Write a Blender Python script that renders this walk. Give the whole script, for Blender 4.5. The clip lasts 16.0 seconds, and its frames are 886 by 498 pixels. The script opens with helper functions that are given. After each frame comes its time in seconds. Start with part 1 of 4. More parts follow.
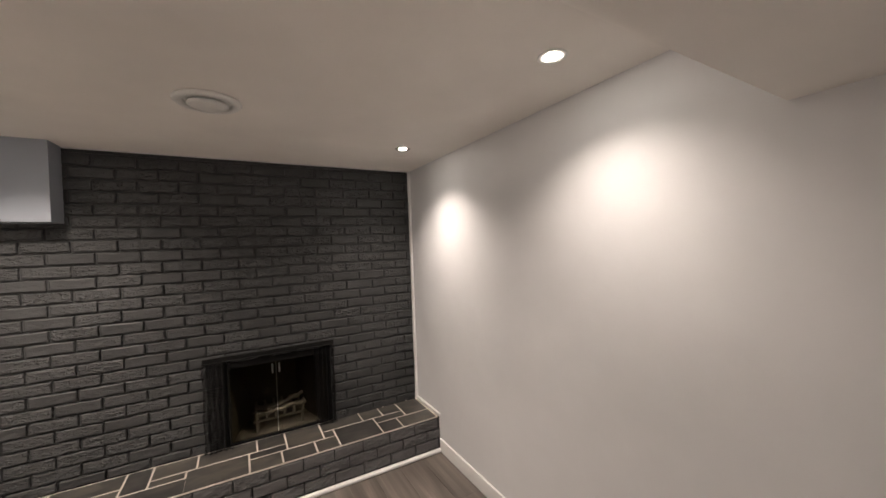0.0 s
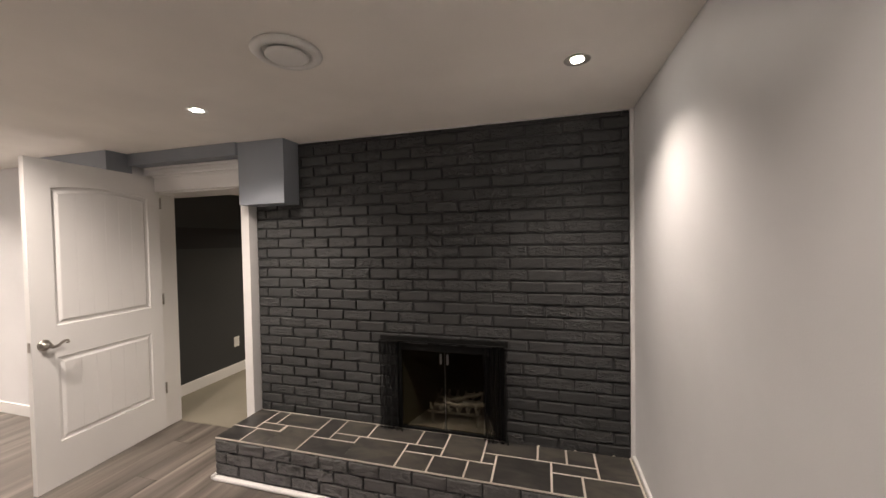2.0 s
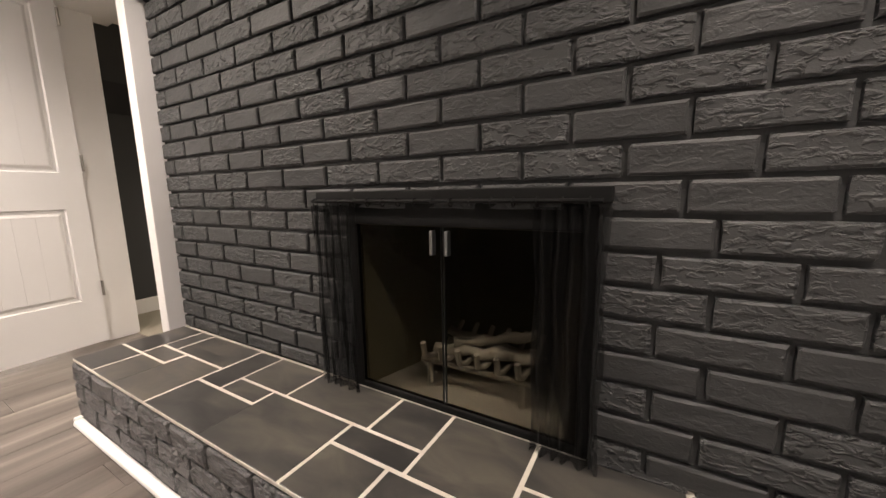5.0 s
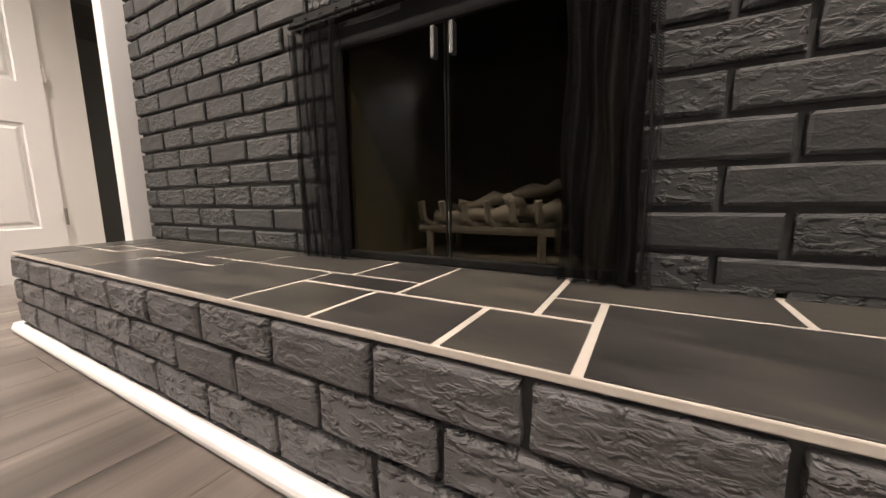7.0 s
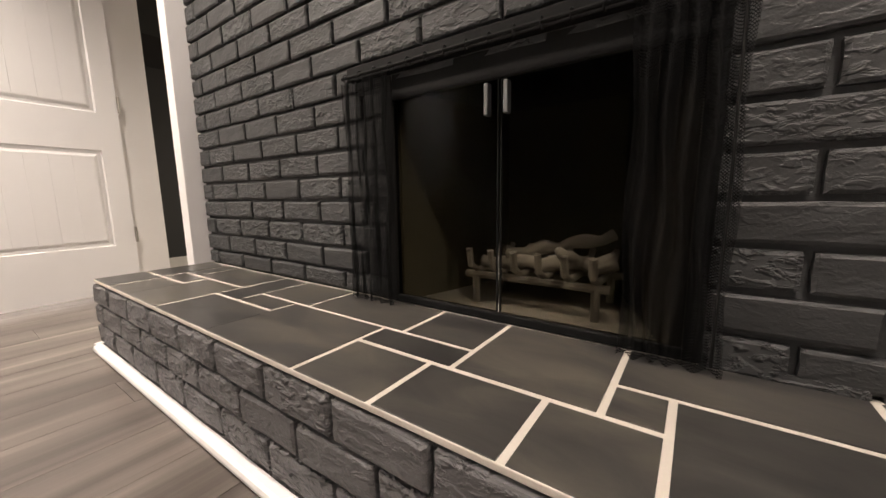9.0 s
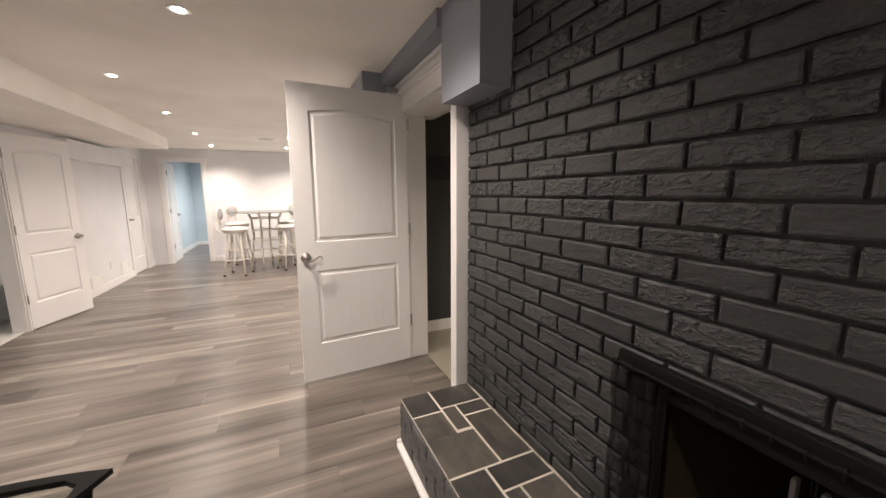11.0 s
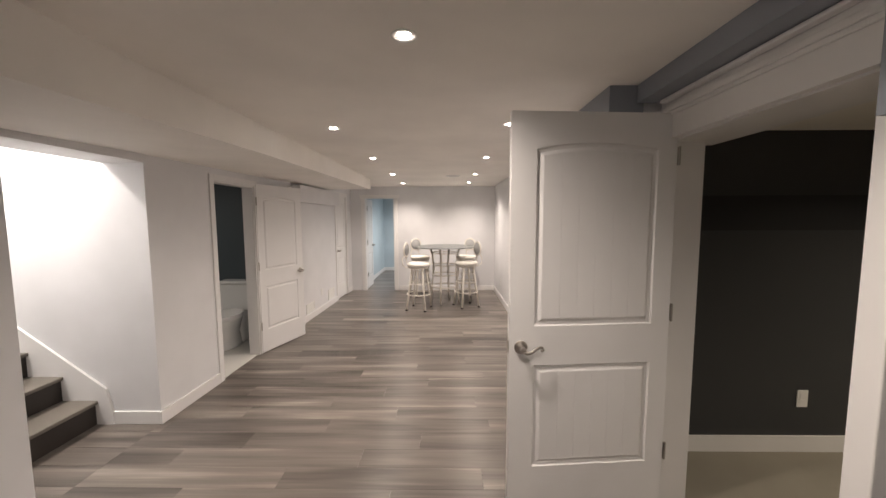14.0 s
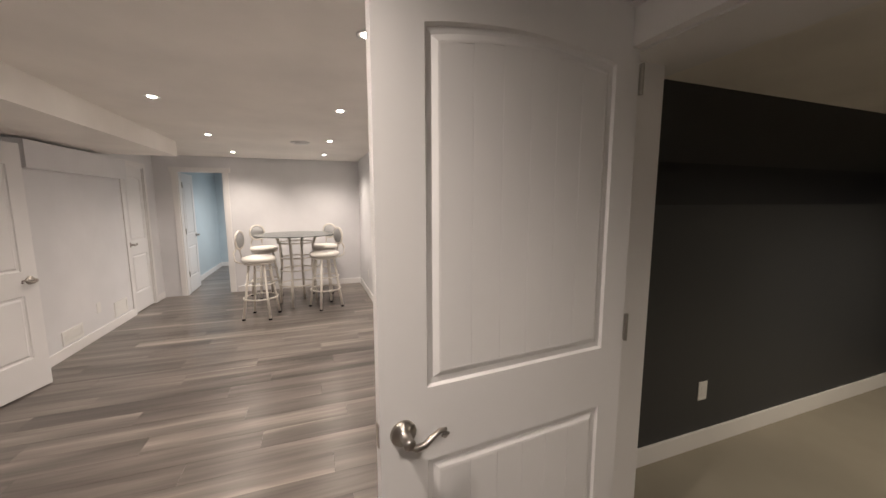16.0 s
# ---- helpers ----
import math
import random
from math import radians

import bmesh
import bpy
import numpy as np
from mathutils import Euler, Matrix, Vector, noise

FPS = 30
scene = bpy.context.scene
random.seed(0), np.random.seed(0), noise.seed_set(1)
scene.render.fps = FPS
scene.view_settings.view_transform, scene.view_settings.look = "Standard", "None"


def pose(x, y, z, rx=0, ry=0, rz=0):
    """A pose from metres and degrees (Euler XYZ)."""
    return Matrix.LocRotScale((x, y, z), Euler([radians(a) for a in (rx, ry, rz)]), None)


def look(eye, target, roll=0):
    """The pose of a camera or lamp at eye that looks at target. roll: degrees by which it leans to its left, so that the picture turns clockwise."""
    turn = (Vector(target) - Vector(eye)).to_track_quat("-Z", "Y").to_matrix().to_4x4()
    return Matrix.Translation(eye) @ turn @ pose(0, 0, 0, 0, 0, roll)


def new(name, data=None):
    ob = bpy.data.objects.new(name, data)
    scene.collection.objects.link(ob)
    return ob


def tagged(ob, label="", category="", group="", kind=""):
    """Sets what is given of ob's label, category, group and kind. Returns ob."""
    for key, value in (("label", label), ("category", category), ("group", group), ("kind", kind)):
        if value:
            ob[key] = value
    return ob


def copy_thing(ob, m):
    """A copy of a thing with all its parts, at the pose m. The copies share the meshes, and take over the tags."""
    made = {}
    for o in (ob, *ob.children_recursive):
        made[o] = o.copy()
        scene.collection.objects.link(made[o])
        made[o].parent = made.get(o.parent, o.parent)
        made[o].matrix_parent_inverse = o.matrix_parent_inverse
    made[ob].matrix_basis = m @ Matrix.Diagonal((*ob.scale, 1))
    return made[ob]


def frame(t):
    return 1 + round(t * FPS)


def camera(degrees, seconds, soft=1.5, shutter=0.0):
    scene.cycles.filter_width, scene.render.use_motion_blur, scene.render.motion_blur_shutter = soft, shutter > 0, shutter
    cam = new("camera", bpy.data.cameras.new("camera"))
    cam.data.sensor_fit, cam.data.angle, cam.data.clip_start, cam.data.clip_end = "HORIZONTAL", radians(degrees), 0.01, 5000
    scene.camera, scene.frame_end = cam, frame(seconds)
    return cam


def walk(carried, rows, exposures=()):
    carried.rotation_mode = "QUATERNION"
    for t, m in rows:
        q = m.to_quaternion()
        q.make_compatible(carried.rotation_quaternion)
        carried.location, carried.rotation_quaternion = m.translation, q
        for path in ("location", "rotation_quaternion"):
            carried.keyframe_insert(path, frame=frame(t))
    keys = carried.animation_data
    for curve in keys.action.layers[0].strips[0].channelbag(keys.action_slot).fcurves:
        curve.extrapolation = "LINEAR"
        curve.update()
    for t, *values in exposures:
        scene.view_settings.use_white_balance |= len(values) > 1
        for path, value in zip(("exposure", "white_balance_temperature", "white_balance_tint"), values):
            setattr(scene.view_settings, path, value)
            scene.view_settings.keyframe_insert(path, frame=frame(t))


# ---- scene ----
cam = camera(101.7, 16.0)
PATH = [
    (0, (0.034, 0.04, 1.602), (1.015, 1.782, 1.574), -2.1),
    (0.5, (0.248, 0.156, 1.589), (0.986, 2.015, 1.573), -1.7),
    (1, (0.488, 0.328, 1.581), (0.987, 2.265, 1.571), -1.6),
    (1.5, (0.756, 0.446, 1.561), (0.601, 2.44, 1.569), -1.3),
    (2, (0.857, 0.677, 1.525), (0.315, 2.601, 1.476), -1.0),
    (2.5, (0.916, 0.986, 1.549), (0.227, 2.86, 1.435), -1.1),
    (3, (0.944, 1.273, 1.516), (0.016, 3.038, 1.366), -1.0),
    (3.5, (0.93, 1.535, 1.367), (-0.152, 3.184, 1.036), -1.1),
    (3.7, (0.899, 1.631, 1.321), (-0.171, 3.285, 0.977), -1.0),
    (5.8, (0.663, 2.178, 0.641), (-0.315, 3.899, 0.356), -1.1),
    (6, (0.662, 2.172, 0.599), (-0.316, 3.893, 0.315), -1.0),
    (6.5, (0.634, 2.184, 0.503), (-0.345, 3.904, 0.216), -0.8),
    (7, (0.626, 2.18, 0.432), (-0.355, 3.899, 0.144), -0.8),
    (7.5, (0.622, 2.189, 0.384), (-0.364, 3.907, 0.102), -0.7),
    (8, (0.62, 2.194, 0.366), (-0.372, 3.907, 0.077), -0.6),
    (8.2, (0.613, 2.191, 0.374), (-0.402, 3.889, 0.083), -0.6),
    (10.3, (0.569, 2.108, 1.134), (-0.967, 3.354, 0.837), -0.6),
    (10.5, (0.567, 2.063, 1.219), (-1.059, 3.19, 0.925), -0.5),
    (11, (0.505, 1.983, 1.36), (-1.299, 2.789, 1.053), -0.3),
    (11.5, (0.384, 1.875, 1.434), (-1.526, 2.383, 1.125), -0.0),
    (12, (0.271, 1.854, 1.503), (-1.676, 2.186, 1.189), -0.2),
    (12.5, (0.161, 1.9, 1.563), (-1.806, 2.059, 1.243), -0.3),
    (13, (0.046, 1.882, 1.583), (-1.939, 1.877, 1.338), -0.0),
    (13.5, (-0.138, 1.79, 1.59), (-2.13, 1.764, 1.411), -0.1),
    (14, (-0.344, 1.758, 1.566), (-2.336, 1.731, 1.394), -0.2),
    (14.5, (-0.602, 1.807, 1.549), (-2.595, 1.777, 1.38), -0.2),
    (15, (-0.816, 1.819, 1.527), (-2.808, 1.787, 1.353), -0.2),
    (15.5, (-1.064, 1.828, 1.52), (-3.043, 2.048, 1.326), -0.0),
    (16, (-1.274, 1.928, 1.493), (-3.138, 2.606, 1.239), -0.1),
]
walk(cam, [(t, look(eye, target, roll)) for t, eye, target, roll in PATH], [(0, 0.68), (1.0, 0.35), (2.0, 0.52), (2.6, 0.48), (3.5, 0.75), (5.8, 1.25), (8.2, 1.3), (10.4, 0.65), (11.5, 0.4), (12.5, 0.15), (13, 0.18), (13.5, 0.15), (14, -0.05), (15, -0.22), (16, -0.18)])

# ---- light ----
CEIL = 2.235
world = bpy.data.worlds.new("world")
scene.world = world
world.use_nodes = True
world.node_tree.nodes["Background"].inputs[0].default_value = (0.5, 0.55, 0.6, 1)
world.node_tree.nodes["Background"].inputs[1].default_value = 0.02

POTS = [(0.99, 2.225), (0.997, 0.933), (-0.904, 2.18), (-1.73, 1.6), (-3.09, 0.905), (-4.45, 0.917), (-5.95, 0.913), (-7.4, 0.895),
        (-3.0, 2.2), (-4.43, 2.187), (-5.96, 2.18), (-7.29, 2.16)]
POT_POWER = 84.0


def spot(name, place, watts, colour, cone=118, blend=1.0, radius=0.035):
    data = bpy.data.lights.new(name, "SPOT")
    data.energy, data.color, data.spot_size, data.spot_blend, data.shadow_soft_size = watts, colour, radians(cone), blend, radius
    ob = new(name, data)
    ob.matrix_world = pose(*place)
    return ob


for px, py in POTS:
    spot("pot_lamp", (px, py, CEIL - 0.012), POT_POWER * (0.36 if px > 0 and py < 1 else 0.6 if px > 0 else 0.9 if px > -1 else 1.1 if px > -2 else 1.5 if px < -7 else 0.98), (1.0, 0.865, 0.755), 128 if px > 0 and py < 1 else 118 if px > 0 else 160 if -2 < px < -1 else 138)
# unseen lamps of the stairwell, the bedroom at the hall's end, the bathroom and the carpeted room, above or beside
# their doorways
spot("stair_lamp", (-2.5, -1.65, 2.95), 300, (1.0, 0.93, 0.84), 170)
spot("bedroom_lamp", (-9.7, 1.3, 2.2), 190, (1.0, 0.96, 0.92), 170)
# these two are assumed, added to brighten the bathroom and the carpeted room
spot("bathroom_lamp", (-4.0, -1.6, 2.2), 30, (1.0, 0.9, 0.8), 170)
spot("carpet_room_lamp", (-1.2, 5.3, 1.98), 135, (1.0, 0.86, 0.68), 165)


# ---- materials ----
def material(name, colour, rough=0.6, metal=0.0, coat=0.0):
    m = bpy.data.materials.new(name)
    m.use_nodes = True
    b = m.node_tree.nodes["Principled BSDF"]
    b.inputs["Base Color"].default_value = (*colour, 1)
    b.inputs["Roughness"].default_value = rough
    b.inputs["Metallic"].default_value = metal
    b.inputs["Coat Weight"].default_value = coat
    return m, m.node_tree.nodes, m.node_tree.links, b


def node(nodes, kind, **values):
    n = nodes.new(kind)
    for key, value in values.items():
        n.inputs[key].default_value = value
    return n


def ramp(nodes, links, source, stops):
    r = nodes.new("ShaderNodeValToRGB")
    e = r.color_ramp.elements
    while len(e) < len(stops):
        e.new(0.5)
    for el, (at, c) in zip(e, stops):
        el.position, el.color = at, (*c, 1)
    links.new(source, r.inputs[0])
    return r.outputs[0]


def place_of(nodes):
    return nodes.new("ShaderNodeNewGeometry").outputs["Position"]


def stretched(nodes, links, vec, scale):
    mp = nodes.new("ShaderNodeMapping")
    mp.inputs["Scale"].default_value = scale
    links.new(vec, mp.inputs[0])
    return mp.outputs[0]


def bump(nodes, links, b, height, strength, distance):
    n = nodes.new("ShaderNodeBump")
    n.inputs["Strength"].default_value, n.inputs["Distance"].default_value = strength, distance
    links.new(height, n.inputs["Height"])
    links.new(n.outputs[0], b.inputs["Normal"])


def paint(name, colour, rough=0.55, grain=260.0, depth=0.0006, wear=0.06):
    """Rolled wall paint: faint large unevenness and a fine roller stipple."""
    m, ns, ls, b = material(name, colour, rough)
    p = place_of(ns)
    big = node(ns, "ShaderNodeTexNoise", Scale=1.7, Detail=4.0)
    ls.new(p, big.inputs["Vector"])
    lo = tuple(c * (1 - wear) for c in colour)
    hi = tuple(min(1, c * (1 + wear)) for c in colour)
    ls.new(ramp(ns, ls, big.outputs[0], [(0.3, lo), (0.7, hi)]), b.inputs["Base Color"])
    fine = node(ns, "ShaderNodeTexNoise", Scale=grain, Detail=2.0)
    ls.new(p, fine.inputs["Vector"])
    bump(ns, ls, b, fine.outputs[0], 0.35, depth)
    rr = node(ns, "ShaderNodeMapRange")
    rr.inputs[3].default_value, rr.inputs[4].default_value = rough - 0.08, rough + 0.08
    ls.new(big.outputs[0], rr.inputs[0])
    ls.new(rr.outputs[0], b.inputs["Roughness"])
    return m


WALL = paint("wall_paint", (0.72, 0.715, 0.73), 0.5)
WALL_BLUE = paint("blue_wall_paint", (0.50, 0.58, 0.63), 0.5)
CEILING = paint("ceiling_paint", (0.89, 0.855, 0.81), 0.7, 180.0, 0.001)
BOX_PAINT = paint("blue_grey_paint", (0.26, 0.28, 0.32), 0.5)
CHARCOAL = paint("charcoal_paint", (0.040, 0.042, 0.046), 0.55)
SLATE_PAINT = paint("slate_paint", (0.06, 0.075, 0.085), 0.5)
TRIM = paint("white_trim_paint", (0.79, 0.775, 0.77), 0.35, 120.0, 0.0002, 0.03)
DOOR_WHITE = paint("white_door_paint", (0.76, 0.75, 0.75), 0.38, 150.0, 0.0003, 0.03)
PLASTIC = material("white_plastic", (0.8, 0.79, 0.77), 0.35)[0]
NICKEL = material("brushed_nickel", (0.42, 0.39, 0.36), 0.28, 1.0)[0]
HINGE = material("hinge_metal", (0.40, 0.38, 0.35), 0.4, 1.0)[0]
BLACK_METAL, _, _, black_bsdf = material("black_metal", (0.005, 0.005, 0.005), 0.7)
black_bsdf.inputs["Specular IOR Level"].default_value = 0.2
DARK_HOLE = material("dark_gap", (0.02, 0.02, 0.02), 0.8)[0]
CHROME = material("dulled_steel", (0.20, 0.20, 0.20), 0.42, 1.0)[0]
STOOL_PAINT = paint("cream_metal_paint", (0.74, 0.70, 0.64), 0.35, 90.0, 0.0002, 0.04)
CUSHION = paint("cream_vinyl", (0.74, 0.71, 0.66), 0.45, 150.0, 0.0005)
WICKER = paint("grey_back_pad", (0.33, 0.33, 0.33), 0.6, 300.0, 0.001)
PORCELAIN = material("porcelain", (0.78, 0.78, 0.77), 0.12, coat=0.4)[0]
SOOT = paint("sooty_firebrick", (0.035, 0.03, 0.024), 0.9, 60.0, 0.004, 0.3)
FIREBACK = paint("olive_fire_back", (0.11, 0.10, 0.067), 0.9, 40.0, 0.004, 0.4)
ASH = paint("grey_ash", (0.30, 0.28, 0.25), 0.95, 80.0, 0.006, 0.3)
GRATE = paint("ashy_grate_iron", (0.33, 0.31, 0.28), 0.85, 120.0, 0.003, 0.3)


def brick_paint(name, colour, worms):
    m, ns, ls, b = material(name, colour, 0.5)
    b.inputs["Specular IOR Level"].default_value = 0.38
    p = place_of(ns)
    info = ns.new("ShaderNodeObjectInfo")
    big = node(ns, "ShaderNodeTexNoise", Scale=3.0, Detail=4.0)
    ls.new(p, big.inputs["Vector"])
    mixed = ns.new("ShaderNodeMath")
    mixed.operation = "MULTIPLY_ADD"
    mixed.inputs[1].default_value = 0.35
    ls.new(info.outputs["Random"], mixed.inputs[0])
    ls.new(big.outputs[0], mixed.inputs[2])
    ls.new(ramp(ns, ls, mixed.outputs[0], [(0.3, tuple(c * 0.75 for c in colour)), (0.95, tuple(c * 1.3 for c in colour))]), b.inputs["Base Color"])
    # torn, rippled faces of the fired clay under the paint
    warp = node(ns, "ShaderNodeTexNoise", Scale=58.0, Detail=3.0, Roughness=0.5, Distortion=0.5)
    ls.new(stretched(ns, ls, p, (0.7, 0.7, 1.35)), warp.inputs["Vector"])
    step = node(ns, "ShaderNodeMapRange")
    step.interpolation_type = "SMOOTHSTEP"
    step.inputs[1].default_value, step.inputs[2].default_value = 0.43, 0.66
    ls.new(warp.outputs[0], step.inputs[0])
    some = node(ns, "ShaderNodeMapRange")
    some.inputs[1].default_value, some.inputs[2].default_value = 0.15, 0.9
    some.inputs[3].default_value, some.inputs[4].default_value = 0.12, 1.0
    ls.new(info.outputs["Random"], some.inputs[0])
    high = ns.new("ShaderNodeMath")
    high.operation = "MULTIPLY"
    ls.new(step.outputs[0], high.inputs[0])
    ls.new(some.outputs[0], high.inputs[1])
    fine = node(ns, "ShaderNodeTexNoise", Scale=220.0, Detail=3.0)
    ls.new(p, fine.inputs["Vector"])
    total = ns.new("ShaderNodeMath")
    total.operation = "MULTIPLY_ADD"
    total.inputs[1].default_value = 0.12
    ls.new(fine.outputs[0], total.inputs[0])
    ls.new(high.outputs[0], total.inputs[2])
    bump(ns, ls, b, total.outputs[0], 1.0, worms)
    return m


BRICK = brick_paint("charcoal_painted_brick", (0.045, 0.046, 0.047), 0.006)
HEARTH_BRICK = brick_paint("grey_painted_brick", (0.108, 0.105, 0.107), 0.015)
MORTAR = paint("painted_mortar", (0.042, 0.043, 0.044), 0.65, 120.0, 0.003, 0.15)


def plank_material():
    m, ns, ls, b = material("grey_vinyl_plank", (0.2, 0.17, 0.14), 0.31)
    info = ns.new("ShaderNodeObjectInfo")
    p = place_of(ns)
    shift = ns.new("ShaderNodeVectorMath")
    shift.operation = "MULTIPLY_ADD"
    shift.inputs[1].default_value = (3.0, 37.0, 11.0)
    ls.new(info.outputs["Random"], shift.inputs[0])
    ls.new(p, shift.inputs[2])
    broad = node(ns, "ShaderNodeTexNoise", Scale=1.0, Detail=3.0, Distortion=0.4)
    ls.new(stretched(ns, ls, shift.outputs[0], (8.0, 0.6, 1.0)), broad.inputs["Vector"])
    streak = node(ns, "ShaderNodeTexNoise", Scale=1.0, Detail=5.0, Roughness=0.65)
    ls.new(stretched(ns, ls, shift.outputs[0], (40.0, 1.0, 1.0)), streak.inputs["Vector"])
    a = ns.new("ShaderNodeMath")
    a.operation = "MULTIPLY_ADD"
    a.inputs[1].default_value = 0.34
    ls.new(streak.outputs[0], a.inputs[0])
    ls.new(broad.outputs[0], a.inputs[2])
    c = ns.new("ShaderNodeMath")
    c.operation = "MULTIPLY_ADD"
    c.inputs[1].default_value = 0.06
    ls.new(info.outputs["Random"], c.inputs[0])
    ls.new(a.outputs[0], c.inputs[2])
    col = ramp(ns, ls, c.outputs[0], [(0.46, (0.056, 0.047, 0.041)), (0.62, (0.104, 0.088, 0.078)), (0.79, (0.166, 0.143, 0.126)), (0.97, (0.31, 0.270, 0.236))])
    ls.new(col, b.inputs["Base Color"])
    grain = node(ns, "ShaderNodeTexNoise", Scale=1.0, Detail=4.0)
    ls.new(stretched(ns, ls, p, (260.0, 8.0, 1.0)), grain.inputs["Vector"])
    bump(ns, ls, b, grain.outputs[0], 0.3, 0.0008)
    return m


PLANK = plank_material()


def slate_material():
    m, ns, ls, b = material("black_slate_tile", (0.03, 0.03, 0.032), 0.32)
    p = place_of(ns)
    info = ns.new("ShaderNodeObjectInfo")
    n = node(ns, "ShaderNodeTexNoise", Scale=6.0, Detail=6.0, Distortion=0.8)
    ls.new(stretched(ns, ls, p, (1.0, 2.2, 1.0)), n.inputs["Vector"])
    s = ns.new("ShaderNodeMath")
    s.operation = "MULTIPLY_ADD"
    s.inputs[1].default_value = 0.25
    ls.new(info.outputs["Random"], s.inputs[0])
    ls.new(n.outputs[0], s.inputs[2])
    ls.new(ramp(ns, ls, s.outputs[0], [(0.35, (0.027, 0.026, 0.026)), (0.6, (0.052, 0.049, 0.046)), (0.9, (0.10, 0.09, 0.075))]), b.inputs["Base Color"])
    dust = node(ns, "ShaderNodeTexNoise", Scale=90.0, Detail=3.0)
    ls.new(p, dust.inputs["Vector"])
    rr = node(ns, "ShaderNodeMapRange")
    rr.inputs[3].default_value, rr.inputs[4].default_value = 0.22, 0.45
    ls.new(n.outputs[0], rr.inputs[0])
    ls.new(rr.outputs[0], b.inputs["Roughness"])
    bump(ns, ls, b, n.outputs[0], 0.4, 0.002)
    return m


SLATE = slate_material()
GROUT = paint("pale_grout", (0.56, 0.515, 0.455), 0.8, 90.0, 0.002, 0.12)
CARPET = paint("beige_carpet", (0.30, 0.27, 0.22), 0.95, 420.0, 0.006, 0.1)
TILE = paint("white_floor_tile", (0.66, 0.65, 0.62), 0.3, 60.0, 0.0003)
TREAD = paint("dark_stair_vinyl", (0.032, 0.026, 0.023), 0.45, 60.0, 0.001, 0.25)
TREAD_TOP = paint("grey_tread_vinyl", (0.16, 0.14, 0.122), 0.4, 60.0, 0.001, 0.25)


def glass(name, colour, sheen=1.5):
    m, ns, ls, b = material(name, colour, 0.05)
    out = ns["Material Output"]
    t = ns.new("ShaderNodeBsdfTransparent")
    t.inputs[0].default_value = (*colour, 1)
    g = ns.new("ShaderNodeBsdfGlossy")
    g.inputs["Roughness"].default_value = 0.03
    f = ns.new("ShaderNodeFresnel")
    f.inputs[0].default_value = sheen
    mix = ns.new("ShaderNodeMixShader")
    ls.new(f.outputs[0], mix.inputs[0])
    ls.new(t.outputs[0], mix.inputs[1])
    ls.new(g.outputs[0], mix.inputs[2])
    ls.new(mix.outputs[0], out.inputs[0])
    return m


CLEAR_GLASS = glass("clear_glass", (0.96, 0.98, 0.97), 1.10)
SMOKED_GLASS = glass("smoked_glass", (0.55, 0.53, 0.48), 1.10)
GLASS_EDGE = material("dark_green_glass_edge", (0.01, 0.025, 0.02), 0.15)[0]


def mesh_curtain_material(name="black_wire_mesh", hole=0.5):
    """Woven fire mesh: fine black wire with open holes between."""
    m, ns, ls, b = material(name, (0.004, 0.004, 0.004), 0.7)
    b.inputs["Specular IOR Level"].default_value = 0.15
    p = place_of(ns)
    sep = ns.new("ShaderNodeSeparateXYZ")
    ls.new(p, sep.inputs[0])
    waves = []
    for sx, sz in ((1, 1), (1, -1)):
        a = ns.new("ShaderNodeMath")
        a.operation = "MULTIPLY"
        a.inputs[1].default_value = sz
        ls.new(sep.outputs["Z"], a.inputs[0])
        s = ns.new("ShaderNodeMath")
        ls.new(sep.outputs["X"], s.inputs[0])
        ls.new(a.outputs[0], s.inputs[1])
        k = ns.new("ShaderNodeMath")
        k.operation = "MULTIPLY"
        k.inputs[1].default_value = 1300.0
        ls.new(s.outputs[0], k.inputs[0])
        w = ns.new("ShaderNodeMath")
        w.operation = "SINE"
        ls.new(k.outputs[0], w.inputs[0])
        g = ns.new("ShaderNodeMath")
        g.operation = "GREATER_THAN"
        g.inputs[1].default_value = hole
        ls.new(w.outputs[0], g.inputs[0])
        waves.append(g)
    both = ns.new("ShaderNodeMath")
    both.operation = "MAXIMUM"
    ls.new(waves[0].outputs[0], both.inputs[0])
    ls.new(waves[1].outputs[0], both.inputs[1])
    ls.new(both.outputs[0], b.inputs["Alpha"])
    return m


WIRE_MESH = mesh_curtain_material()
LENS, lens_nodes, _, lens_bsdf = material("lit_lens", (1, 1, 1), 0.3)
lens_bsdf.inputs["Emission Color"].default_value = (1.0, 0.93, 0.82, 1)
lens_bsdf.inputs["Emission Strength"].default_value = 80.0


# ---- mesh helpers ----
def finish(name, bm, mat, smooth=False):
    bmesh.ops.recalc_face_normals(bm, faces=bm.faces)
    me = bpy.data.meshes.new(name)
    bm.to_mesh(me)
    bm.free()
    me.materials.append(mat)
    if smooth:
        me.polygons.foreach_set("use_smooth", [True] * len(me.polygons))
    return me


def part(name, bm, mat, parent, label="", smooth=False):
    ob = new(name, finish(name, bm, mat, smooth))
    ob.parent = parent
    if label:
        tagged(ob, label)
    return ob


def piece(name, mesh, place, parent, turn=0.0):
    ob = new(name, mesh)
    ob.parent = parent
    ob.matrix_local = pose(*place, 0, 0, turn)
    return ob


def thing(name, label, category, group="", at=None):
    ob = new(name)
    ob.empty_display_size = 0.05
    if at is not None:
        ob.matrix_world = at
    return tagged(ob, label, category, group)


def structure(name, bm, mat, label="", category=""):
    ob = new(name, finish(name, bm, mat))
    return tagged(ob, label, category, kind="structure")


